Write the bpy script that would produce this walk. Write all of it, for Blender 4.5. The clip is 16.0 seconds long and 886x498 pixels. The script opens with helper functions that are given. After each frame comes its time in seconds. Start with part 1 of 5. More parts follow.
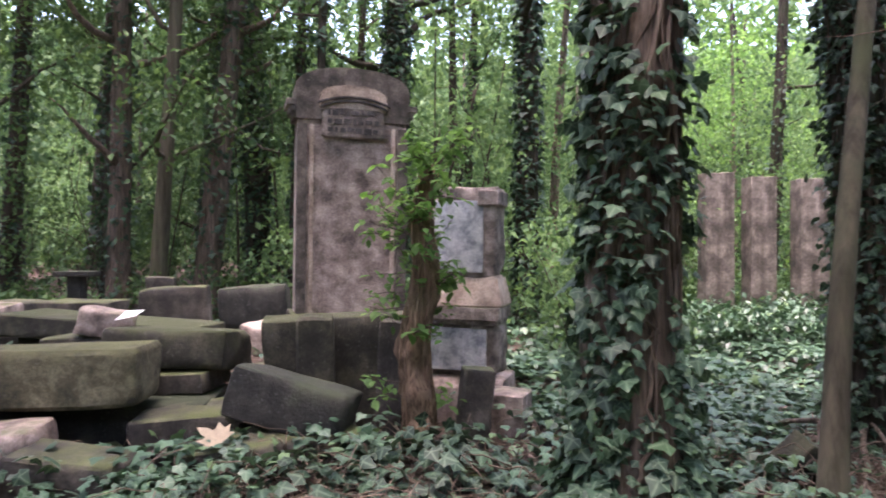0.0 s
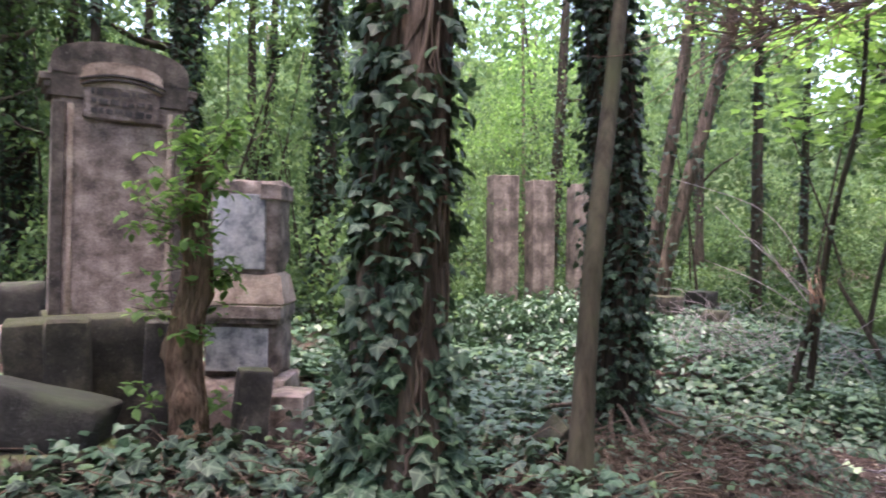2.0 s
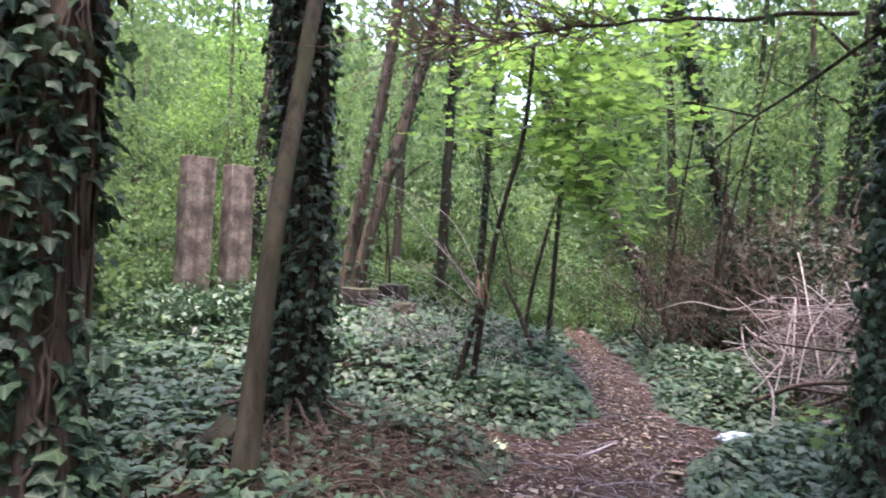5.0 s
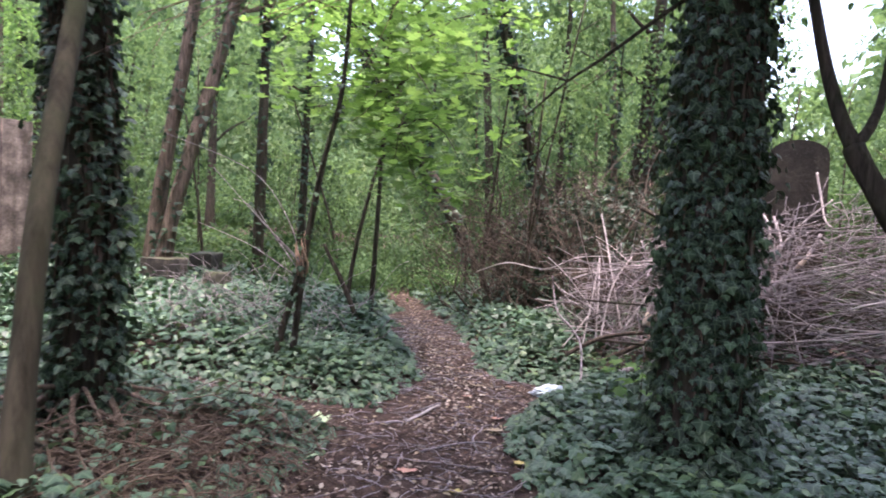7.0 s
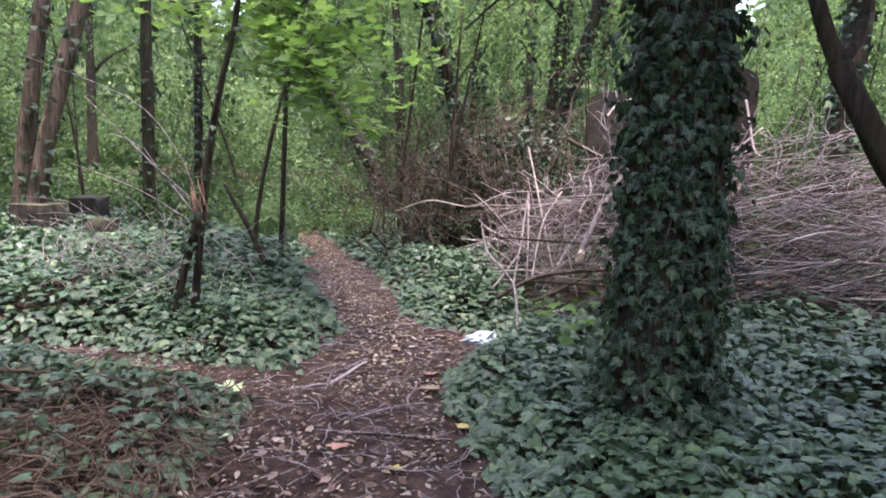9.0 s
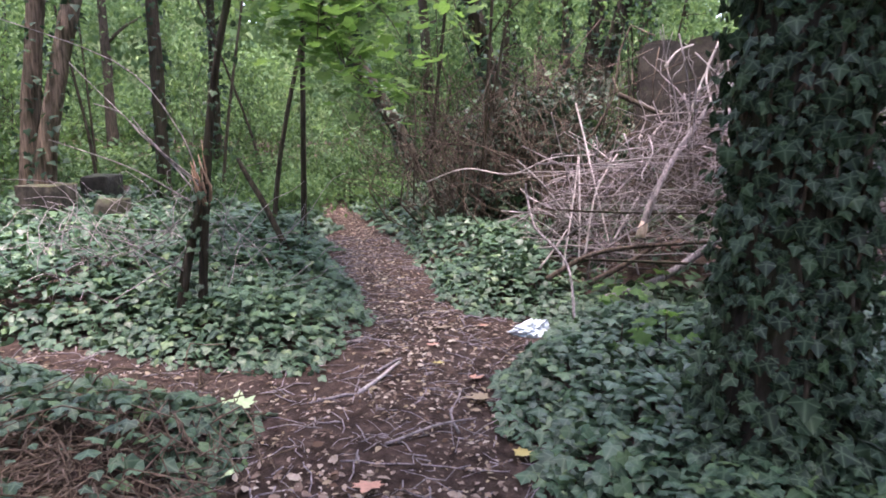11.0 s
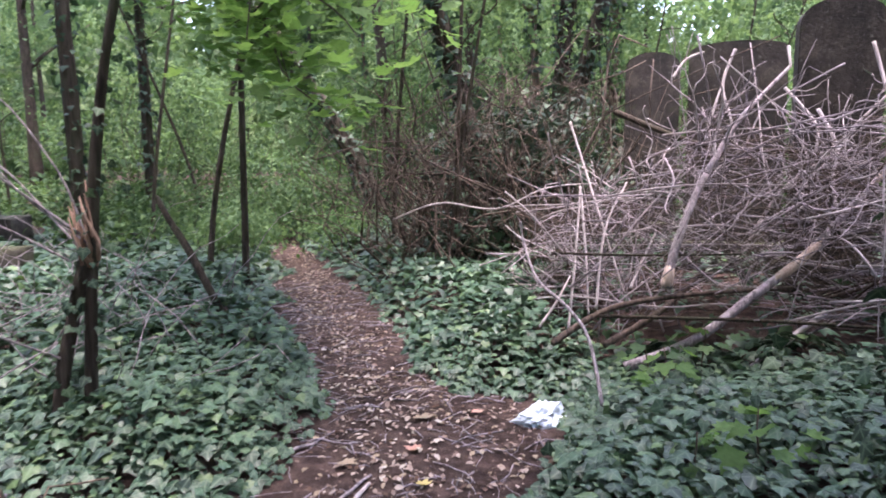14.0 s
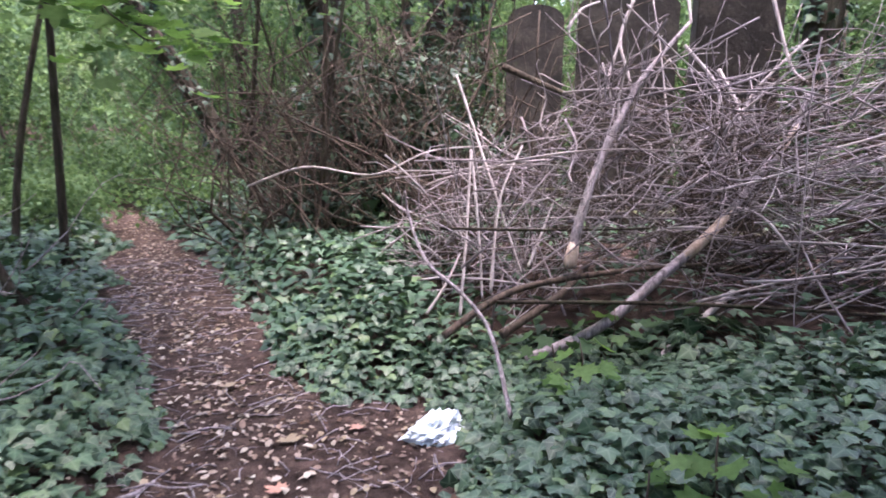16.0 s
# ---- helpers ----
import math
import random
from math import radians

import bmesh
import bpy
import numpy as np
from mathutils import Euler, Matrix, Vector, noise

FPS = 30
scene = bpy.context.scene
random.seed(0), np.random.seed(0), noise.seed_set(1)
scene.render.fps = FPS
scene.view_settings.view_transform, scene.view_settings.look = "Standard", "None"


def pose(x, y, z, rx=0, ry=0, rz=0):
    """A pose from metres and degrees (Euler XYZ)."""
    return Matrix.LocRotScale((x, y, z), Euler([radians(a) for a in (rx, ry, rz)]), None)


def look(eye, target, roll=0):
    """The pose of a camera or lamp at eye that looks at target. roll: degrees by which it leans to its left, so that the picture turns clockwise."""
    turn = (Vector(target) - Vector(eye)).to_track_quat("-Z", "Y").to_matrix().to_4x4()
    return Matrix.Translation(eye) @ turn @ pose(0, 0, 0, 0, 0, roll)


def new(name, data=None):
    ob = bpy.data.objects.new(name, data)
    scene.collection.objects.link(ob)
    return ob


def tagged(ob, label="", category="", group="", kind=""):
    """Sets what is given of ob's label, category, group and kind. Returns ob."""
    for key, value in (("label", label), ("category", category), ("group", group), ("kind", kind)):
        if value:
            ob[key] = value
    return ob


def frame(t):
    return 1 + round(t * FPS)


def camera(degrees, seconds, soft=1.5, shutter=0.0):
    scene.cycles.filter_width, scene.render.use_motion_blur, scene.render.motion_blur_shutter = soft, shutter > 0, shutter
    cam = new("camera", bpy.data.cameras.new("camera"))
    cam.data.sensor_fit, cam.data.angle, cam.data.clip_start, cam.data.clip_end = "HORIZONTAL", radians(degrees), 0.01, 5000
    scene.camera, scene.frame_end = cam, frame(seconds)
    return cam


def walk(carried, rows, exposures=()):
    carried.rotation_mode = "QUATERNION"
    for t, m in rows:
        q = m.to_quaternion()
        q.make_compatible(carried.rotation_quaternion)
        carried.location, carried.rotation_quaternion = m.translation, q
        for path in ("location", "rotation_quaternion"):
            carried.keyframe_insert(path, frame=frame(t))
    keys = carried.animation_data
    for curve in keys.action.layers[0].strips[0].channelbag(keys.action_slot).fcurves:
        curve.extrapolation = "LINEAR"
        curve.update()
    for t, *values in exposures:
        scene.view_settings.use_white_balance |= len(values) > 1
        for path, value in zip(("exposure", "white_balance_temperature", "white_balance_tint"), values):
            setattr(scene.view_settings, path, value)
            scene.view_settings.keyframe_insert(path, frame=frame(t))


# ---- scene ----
cam = camera(66.7, 16.0, soft=1.8, shutter=0.5)
METRES, EYE, TILT, LEAN, TURN = 4.1, 1.55, 0.0, 0.0, 0.0
ROWS = [
    (0.0, 0.0, 0.0, 0.0, 0.0, 0.0, -0.0),
    (0.5, 0.0087, 0.001, 0.0008, -3.74, 0.03, -0.01),
    (1.0, 0.0179, 0.0017, -0.0001, -7.8, -0.05, -0.12),
    (1.5, 0.0281, 0.003, -0.0001, -11.68, -0.18, -0.25),
    (2.0, 0.0403, 0.0049, 0.0024, -16.23, -0.3, -0.64),
    (2.5, 0.05, 0.0063, 0.0044, -20.53, -0.24, -0.92),
    (3.0, 0.0601, 0.0058, 0.0045, -25.08, 0.02, -0.96),
    (3.5, 0.0696, 0.0062, 0.0057, -29.18, 0.34, -1.76),
    (4.0, 0.0802, 0.0067, 0.0061, -33.5, 0.67, -2.59),
    (6.5, 0.0989, 0.0228, 0.0105, -51.35, -2.6, -3.34),
    (7.0, 0.1312, 0.0385, 0.0084, -55.54, -2.53, -2.82),
    (7.5, 0.1638, 0.0506, 0.0067, -56.83, -2.89, -2.38),
    (8.0, 0.1844, 0.0786, 0.0046, -57.21, -4.23, -1.97),
    (8.5, 0.2035, 0.1168, 0.0082, -60.14, -6.12, -1.82),
    (9.0, 0.2378, 0.1438, 0.0077, -63.44, -7.73, -1.91),
    (11.5, 0.454, 0.2832, 0.0, -60.98, -11.15, 0.19),
    (12.0, 0.5007, 0.3165, -0.0022, -63.84, -10.95, -0.74),
    (12.5, 0.533, 0.3462, -0.0011, -69.66, -10.72, -0.83),
    (13.0, 0.5777, 0.3678, -0.0008, -68.26, -9.98, -0.04),
    (13.5, 0.6196, 0.3842, -0.0006, -63.66, -8.94, 0.44),
    (14.0, 0.6602, 0.421, -0.0019, -64.91, -8.46, 1.01),
    (14.5, 0.6962, 0.4479, -0.0036, -69.04, -9.05, 1.55),
    (15.0, 0.7384, 0.4603, -0.0077, -71.94, -10.5, 1.59),
    (15.5, 0.7833, 0.4726, -0.0083, -72.99, -11.44, -0.01),
    (16.0, 0.8294, 0.5049, -0.0097, -76.19, -11.84, -0.48),
]
EXPOSURE = 3.05
walk(cam, [(t, pose(0, 0, EYE, TILT, LEAN, TURN) @ pose(METRES * x, METRES * y, METRES * z, 90 + pitch, roll, yaw)) for t, x, y, z, yaw, pitch, roll in ROWS],
     exposures=[(0.0, EXPOSURE + 0.05, 6600, 26), (9.0, EXPOSURE - 0.05, 6600, 25), (16.0, EXPOSURE, 6300, 27)])

# ---- world and sun: a bright overcast sky above the wood ----
world = bpy.data.worlds.new("overcast_sky")
scene.world = world
world.use_nodes = True
wn = world.node_tree
sky = wn.nodes.new("ShaderNodeTexSky")
sky.sky_type = "NISHITA"
sky.sun_disc = False
sky.sun_elevation = radians(84)
sky.sun_rotation = radians(207)
sky.dust_density = 4.0
wn.nodes["Background"].inputs["Strength"].default_value = 0.15
wn.links.new(sky.outputs["Color"], wn.nodes["Background"].inputs["Color"])
sun = new("sun", bpy.data.lights.new("sun", "SUN"))
sun.data.energy = 1.5
sun.data.angle = radians(25)
sun.data.color = (1.0, 0.96, 0.9)
sun.matrix_world = look((-2, -4, 45), (0, 0, 0))

# ---- numbers and noise ----
rng = np.random.default_rng(7)


def lattice(ix, iy, seed):
    v = np.sin(ix * 127.1 + iy * 311.7 + seed * 74.7) * 43758.5453
    return v - np.floor(v)


def vnoise(x, y, seed=0):
    x, y = np.asarray(x, float), np.asarray(y, float)
    ix, iy = np.floor(x), np.floor(y)
    fx, fy = x - ix, y - iy
    fx, fy = fx * fx * (3 - 2 * fx), fy * fy * (3 - 2 * fy)
    a = lattice(ix, iy, seed) * (1 - fx) + lattice(ix + 1, iy, seed) * fx
    b = lattice(ix, iy + 1, seed) * (1 - fx) + lattice(ix + 1, iy + 1, seed) * fx
    return a * (1 - fy) + b * fy


def fbm(x, y, seed=0):
    return 0.55 * vnoise(x, y, seed) + 0.3 * vnoise(x * 2.3, y * 2.3, seed + 5) + 0.15 * vnoise(x * 5.1, y * 5.1, seed + 9)


def smooth(a, b, v):
    t = np.clip((np.asarray(v, float) - a) / (b - a), 0, 1)
    return t * t * (3 - 2 * t)


def unit(v):
    return v / np.maximum(np.linalg.norm(v, axis=-1, keepdims=True), 1e-9)


# ---- the trodden paths: x, y, half width ----
MAIN = [(-6, -4, 0.7), (-2, -1.3, 0.7), (0, 0.1, 0.75), (1.8, 1.2, 0.75), (3.5, 2.25, 0.62), (4.6, 3.0, 0.62), (5.5, 3.3, 0.5), (6.22, 3.83, 0.36),
        (7.26, 4.8, 0.31), (8.42, 5.84, 0.33), (9.65, 6.9, 0.28), (11.2, 8.4, 0.26), (13, 10.6, 0.34), (14.0, 11.9, 0.2)]
NOOK = [(5.5, 3.05, 0.4), (6.3, 3.02, 0.22)]
SIDE = [(4.5, 3.4, 0.35), (4.22, 4.35, 0.24), (3.95, 5.35, 0.22), (3.6, 7.2, 0.2)]


def off_line(x, y, line):
    best = np.full(np.shape(x), 1e9)
    for (ax, ay, aw), (bx, by, bw) in zip(line, line[1:]):
        dx, dy = bx - ax, by - ay
        t = np.clip(((x - ax) * dx + (y - ay) * dy) / (dx * dx + dy * dy), 0, 1)
        best = np.minimum(best, np.hypot(x - ax - t * dx, y - ay - t * dy) - (aw + t * (bw - aw)))
    return best


def off_path(x, y):
    wob = 0.22 * (vnoise(x * 1.7, y * 1.7, 3) - 0.5) + 0.12 * (vnoise(x * 5, y * 5, 4) - 0.5)
    return np.minimum(np.minimum(off_line(x, y, MAIN), off_line(x, y, NOOK)), off_line(x, y, SIDE)) + wob


def ground_z(x, y):
    x, y = np.asarray(x, float), np.asarray(y, float)
    s = off_path(x, y)
    z = 0.16 * smooth(0.0, 0.7, s) + 0.12 * smooth(0.8, 3.0, s)
    z += 0.04 * smooth(1.3, 0.2, x) * smooth(2.4, 3.4, y)
    z += 0.018 * (fbm(x * 9, y * 9, 14) - 0.5)
    z += 0.12 * (fbm(x * 0.6, y * 0.6, 11) - 0.5) * smooth(0, 1, s) + 0.035 * (fbm(x * 3, y * 3, 12) - 0.5)
    z -= 0.13 * np.exp(-(((x - 6.95) / 0.55) ** 2 + ((y - 2.2) / 0.8) ** 2))
    z += 0.5 * smooth(8, 20, np.hypot(x - 3, y - 3)) * smooth(0.5, 4, s)
    return z


# ---- geometry helpers ----
class Geo:
    """Gathers tubes and leaves as plain arrays."""

    def __init__(self):
        self.v, self.f, self.r, self.n, self.ribbed = [], [], [], 0, False

    def add(self, verts, faces, rib=None):
        self.ribbed |= rib is not None
        self.r.append(np.zeros(len(verts)) if rib is None else rib)
        self.v.append(np.asarray(verts, float))
        self.f.append(np.asarray(faces, int) + self.n)
        self.n += len(verts)

    def tube(self, pts, radii, sides=6, knob=0.0, seed=0, caps=True):
        pts, radii = np.asarray(pts, float), np.asarray(radii, float)
        d = unit(np.gradient(pts, axis=0))
        ref = np.where(np.abs(d[:, 2:3]) > 0.9, np.array([[1.0, 0, 0]]), np.array([[0, 0, 1.0]]))
        ref = np.broadcast_to(ref[len(ref) // 2], d.shape)
        u = unit(np.cross(d, ref))
        w = np.cross(d, u)
        a = np.linspace(0, 2 * math.pi, sides, endpoint=False)
        r = np.repeat(radii[:, None], sides, 1)
        if knob:
            along = np.concatenate([[0], np.cumsum(np.linalg.norm(np.diff(pts, axis=0), axis=1))])[:, None]
            r = r * (1 + knob * (fbm(np.cos(a)[None] * 1.6 + 7 + seed + 0 * along, np.sin(a)[None] * 1.6 + along * 1.1 + seed, seed) * 2 - 1)
                     + 0.5 * knob * (vnoise(a[None] * 3.2 + 0 * along, along * 2.5 + seed, seed + 2) * 2 - 1))
        ring = pts[:, None] + r[..., None] * (np.cos(a)[None, :, None] * u[:, None] + np.sin(a)[None, :, None] * w[:, None])
        n = len(pts)
        i, j = np.meshgrid(np.arange(n - 1), np.arange(sides), indexing="ij")
        k = (j + 1) % sides
        quads = np.stack([i * sides + j, i * sides + k, (i + 1) * sides + k, (i + 1) * sides + j], -1).reshape(-1, 4)
        tris = np.concatenate([quads[:, [0, 1, 2]], quads[:, [0, 2, 3]]])
        verts = ring.reshape(-1, 3)
        if caps:
            verts = np.concatenate([verts, pts[:1], pts[-1:]])
            j = np.arange(sides)
            tris = np.concatenate([tris, np.stack([(j + 1) % sides, j, np.full(sides, n * sides)], -1),
                                   np.stack([(n - 1) * sides + j, (n - 1) * sides + (j + 1) % sides, np.full(sides, n * sides + 1)], -1)])
        self.add(verts, tris)

    def leaves(self, p, n, t, size, shape):
        """Leaves at p, facing n, with the tip towards t."""
        n = unit(n)
        t = unit(t - np.sum(t * n, 1, keepdims=True) * n)
        x = np.cross(t, n)
        tv, tf = shape[:2]
        rib = np.tile(shape[2], len(p)) if len(shape) > 2 else None
        size = np.broadcast_to(np.asarray(size, float), (len(p),))[:, None, None]
        v = p[:, None] + size * (tv[None, :, :1] * x[:, None] + tv[None, :, 1:2] * t[:, None] + tv[None, :, 2:3] * n[:, None])
        f = tf[None] + (np.arange(len(p)) * len(tv))[:, None, None]
        self.add(v.reshape(-1, 3), f.reshape(-1, 3), rib)

    def mesh(self, name, mat, origin=(0, 0, 0), flat=False):
        v = np.concatenate(self.v) - np.asarray(origin, float)
        f = np.concatenate(self.f)
        me = bpy.data.meshes.new(name)
        me.vertices.add(len(v))
        me.vertices.foreach_set("co", v.ravel())
        me.loops.add(f.size)
        me.loops.foreach_set("vertex_index", f.ravel().astype(np.int32))
        me.polygons.add(len(f))
        me.polygons.foreach_set("loop_start", np.arange(0, f.size, 3, dtype=np.int32))
        me.update(calc_edges=True)
        me.polygons.foreach_set("use_smooth", np.full(len(f), not flat))
        if self.ribbed:
            me.attributes.new("rib", "FLOAT", "POINT").data.foreach_set("value", np.concatenate(self.r).astype(np.float32))
        me.materials.append(mat)
        return me


def thing(name, base, label, category, group="", kind=""):
    ob = new(name)
    ob.location = base
    ob.empty_display_size = 0.2
    return tagged(ob, label, category, group, kind)


def root_of(ob):
    while ob.parent:
        ob = ob.parent
    return ob


def part(name, geo, material, parent, label="", kind="", flat=False):
    """One mesh under a thing: world-space arrays, or a bmesh in the thing's own space."""
    if isinstance(geo, Geo):
        me = geo.mesh(name, material, root_of(parent).location, flat)
    else:
        me = bpy.data.meshes.new(name)
        geo.to_mesh(me)
        geo.free()
        me.materials.append(material)
        for poly in me.polygons:
            poly.use_smooth = not flat
        if not flat:
            me.set_sharp_from_angle(angle=radians(38))
    ob = new(name, me)
    ob.parent = parent
    return tagged(ob, label, kind=kind)


def single(name, geo, material, label, category, kind="", group="", flat=False):
    ob = new(name, geo.mesh(name, material, (0, 0, 0), flat))
    return tagged(ob, label, category, group, kind)


def fan(points, centre):
    """A leaf shape: a fan of triangles round its centre."""
    v = np.array([centre] + points, float)
    n = len(points)
    return v, np.array([(0, 1 + i, 1 + (i + 1) % n) for i in range(n)])


def mirrored(half):
    """The outline of a leaf from its right half, from base to tip."""
    return [p for p in half] + [(-x, y, z) for x, y, z in half[-2:0:-1]]


IVY = fan(mirrored([(0, 0.04, 0), (0.3, -0.14, -0.05), (0.56, 0.2, -0.08), (0.3, 0.4, -0.02), (0.0, 1.0, -0.12)]), (0, 0.3, 0.06))
VEINED = (*fan(mirrored([(0, 0.0, 0), (0.27, -0.16, -0.05), (0.42, 0.02, -0.03), (0.56, 0.25, -0.09), (0.35, 0.44, 0.0), (0.0, 0.94, -0.13)]), (0, 0.16, 0.05)), np.array([1.0, 0, 1, 0, 1, 0, 1, 0, 1, 0, 1]))
OVAL = fan(mirrored([(0, 0, 0), (0.26, 0.3, 0.06), (0.24, 0.65, 0.05), (0, 1.0, -0.1)]), (0, 0.5, -0.03))
BLADE = (np.array([(0, 0, 0), (0.3, 0.45, 0.08), (0, 1, -0.08), (-0.3, 0.45, 0.08)], float), np.array([(0, 1, 2), (0, 2, 3)]))
HEART = (np.array([(0, 0, 0), (0.5, 0.22, -0.05), (0, 1, -0.1), (-0.5, 0.22, -0.05)], float), np.array([(0, 1, 2), (0, 2, 3)]))
MAPLE = fan(mirrored([(0, 0, 0), (0.2, -0.02, 0.03), (0.42, -0.06, 0.05), (0.36, 0.12, 0.02), (0.62, 0.28, 0.06), (0.44, 0.36, 0.02), (0.52, 0.66, 0.07), (0.26, 0.56, 0.02), (0.17, 0.62, 0.0), (0.17, 0.78, 0.02), (0, 1.08, 0.04)]), (0, 0.28, -0.02))


def droop(n, tilt=0.5):
    """Leaf normals round the vertical and tips that hang outwards."""
    a = rng.uniform(0, 2 * math.pi, n)
    lean = np.abs(rng.normal(0, tilt, n))
    nrm = np.stack([np.sin(lean) * np.cos(a), np.sin(lean) * np.sin(a), np.cos(lean)], 1)
    tip = np.stack([np.cos(a), np.sin(a), -0.4 * np.ones(n)], 1) + rng.normal(0, 0.35, (n, 3))
    return nrm, tip


def bent(a, b, n=6, bend=0.06, sag=0.0):
    """A crooked line from a to b."""
    a, b = np.asarray(a, float), np.asarray(b, float)
    t = np.linspace(0, 1, n)[:, None]
    length = np.linalg.norm(b - a)
    wob = rng.normal(0, bend * length, (3, 3))
    p = a + (b - a) * t
    for k in range(3):
        p = p + wob[k] * np.sin(math.pi * (k + 1) * t) / (k + 1)
    p[:, 2] -= sag * length * 4 * t[:, 0] * (1 - t[:, 0])
    return p


def curve_through(knots, n):
    """A smooth line through a few knots."""
    k = np.asarray(knots, float)
    m = len(k)
    pts = []
    for s in np.linspace(0, m - 1, n):
        i = min(int(s), m - 2)
        f = s - i
        p0, p1, p2, p3 = k[max(i - 1, 0)], k[i], k[i + 1], k[min(i + 2, m - 1)]
        pts.append(0.5 * ((2 * p1) + (p2 - p0) * f + (2 * p0 - 5 * p1 + 4 * p2 - p3) * f * f + (3 * p1 - p0 - 3 * p2 + p3) * f ** 3))
    return np.array(pts)


# ---- materials ----
def nodes_of(name):
    m = bpy.data.materials.new(name)
    m.use_nodes = True
    return m, m.node_tree, m.node_tree.nodes["Principled BSDF"]


def ramp(nt, source, stops):
    r = nt.nodes.new("ShaderNodeValToRGB")
    while len(r.color_ramp.elements) < len(stops):
        r.color_ramp.elements.new(0.5)
    for e, (p, c) in zip(r.color_ramp.elements, stops):
        e.position, e.color = p, (*c, 1)
    nt.links.new(source, r.inputs["Fac"])
    return r.outputs["Color"]


def noise_of(nt, vec, scale, detail=5, rough=0.6):
    t = nt.nodes.new("ShaderNodeTexNoise")
    t.inputs["Scale"].default_value = scale
    t.inputs["Detail"].default_value = detail
    t.inputs["Roughness"].default_value = rough
    if vec is not None:
        nt.links.new(vec, t.inputs["Vector"])
    return t.outputs["Fac"]


def blend(nt, fac, a, b, mode="MIX"):
    m = nt.nodes.new("ShaderNodeMix")
    m.data_type = "RGBA"
    m.blend_type = mode
    for value, socket in ((fac, m.inputs["Factor"]), (a, m.inputs["A"]), (b, m.inputs["B"])):
        if isinstance(value, (int, float)):
            socket.default_value = value
        elif isinstance(value, tuple):
            socket.default_value = (*value, 1)
        else:
            nt.links.new(value, socket)
    return m.outputs["Result"]


def calc(nt, op, a, b):
    m = nt.nodes.new("ShaderNodeMath")
    m.operation = op
    for value, socket in ((a, m.inputs[0]), (b, m.inputs[1])):
        if isinstance(value, (int, float)):
            socket.default_value = value
        else:
            nt.links.new(value, socket)
    return m.outputs[0]


def coords(nt, stretch=(1, 1, 1)):
    c = nt.nodes.new("ShaderNodeTexCoord")
    m = nt.nodes.new("ShaderNodeMapping")
    m.inputs["Scale"].default_value = stretch
    nt.links.new(c.outputs["Object"], m.inputs["Vector"])
    return m.outputs["Vector"]


def bump_of(nt, bsdf, height, strength, distance):
    b = nt.nodes.new("ShaderNodeBump")
    b.inputs["Strength"].default_value = strength
    b.inputs["Distance"].default_value = distance
    nt.links.new(height, b.inputs["Height"])
    nt.links.new(b.outputs["Normal"], bsdf.inputs["Normal"])


def leaf_material(name, stops, rough=0.45, through_light=0.35, spec=0.5):
    m, nt, bsdf = nodes_of(name)
    g = nt.nodes.new("ShaderNodeNewGeometry")
    base = ramp(nt, g.outputs["Random Per Island"], stops)
    mott = noise_of(nt, coords(nt), 45, 3)
    col = blend(nt, 0.5, base, ramp(nt, mott, [(0.3, (0.45, 0.45, 0.45)), (0.7, (1.0, 1.0, 1.0))]), "MULTIPLY")
    vein = nt.nodes.new("ShaderNodeAttribute")
    vein.attribute_name = "rib"
    col = blend(nt, calc(nt, "MULTIPLY", calc(nt, "POWER", vein.outputs["Fac"], 7.0), 0.55), col, (0.19, 0.26, 0.17))
    nt.links.new(col, bsdf.inputs["Base Color"])
    bsdf.inputs["Roughness"].default_value = rough
    bsdf.inputs["Specular IOR Level"].default_value = spec
    if through_light:
        tr = nt.nodes.new("ShaderNodeBsdfTranslucent")
        warm = blend(nt, 1.0, col, (1.0, 1.0, 0.68), "MULTIPLY")
        nt.links.new(warm, tr.inputs["Color"])
        mix = nt.nodes.new("ShaderNodeMixShader")
        mix.inputs[0].default_value = through_light
        nt.links.new(bsdf.outputs[0], mix.inputs[1])
        nt.links.new(tr.outputs[0], mix.inputs[2])
        nt.links.new(mix.outputs[0], nt.nodes["Material Output"].inputs["Surface"])
    return m


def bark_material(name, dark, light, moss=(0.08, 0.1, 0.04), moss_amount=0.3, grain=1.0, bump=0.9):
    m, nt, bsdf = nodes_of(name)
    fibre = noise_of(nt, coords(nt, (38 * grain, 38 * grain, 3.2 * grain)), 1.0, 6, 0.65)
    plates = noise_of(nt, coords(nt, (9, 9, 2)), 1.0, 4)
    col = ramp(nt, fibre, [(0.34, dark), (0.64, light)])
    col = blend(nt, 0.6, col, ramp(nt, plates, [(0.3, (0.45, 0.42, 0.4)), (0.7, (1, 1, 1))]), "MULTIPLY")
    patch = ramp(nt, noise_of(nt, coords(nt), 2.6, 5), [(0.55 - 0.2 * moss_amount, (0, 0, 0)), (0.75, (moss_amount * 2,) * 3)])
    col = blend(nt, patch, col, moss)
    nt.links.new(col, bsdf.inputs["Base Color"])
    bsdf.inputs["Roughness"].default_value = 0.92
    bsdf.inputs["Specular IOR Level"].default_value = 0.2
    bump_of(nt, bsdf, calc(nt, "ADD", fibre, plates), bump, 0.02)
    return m


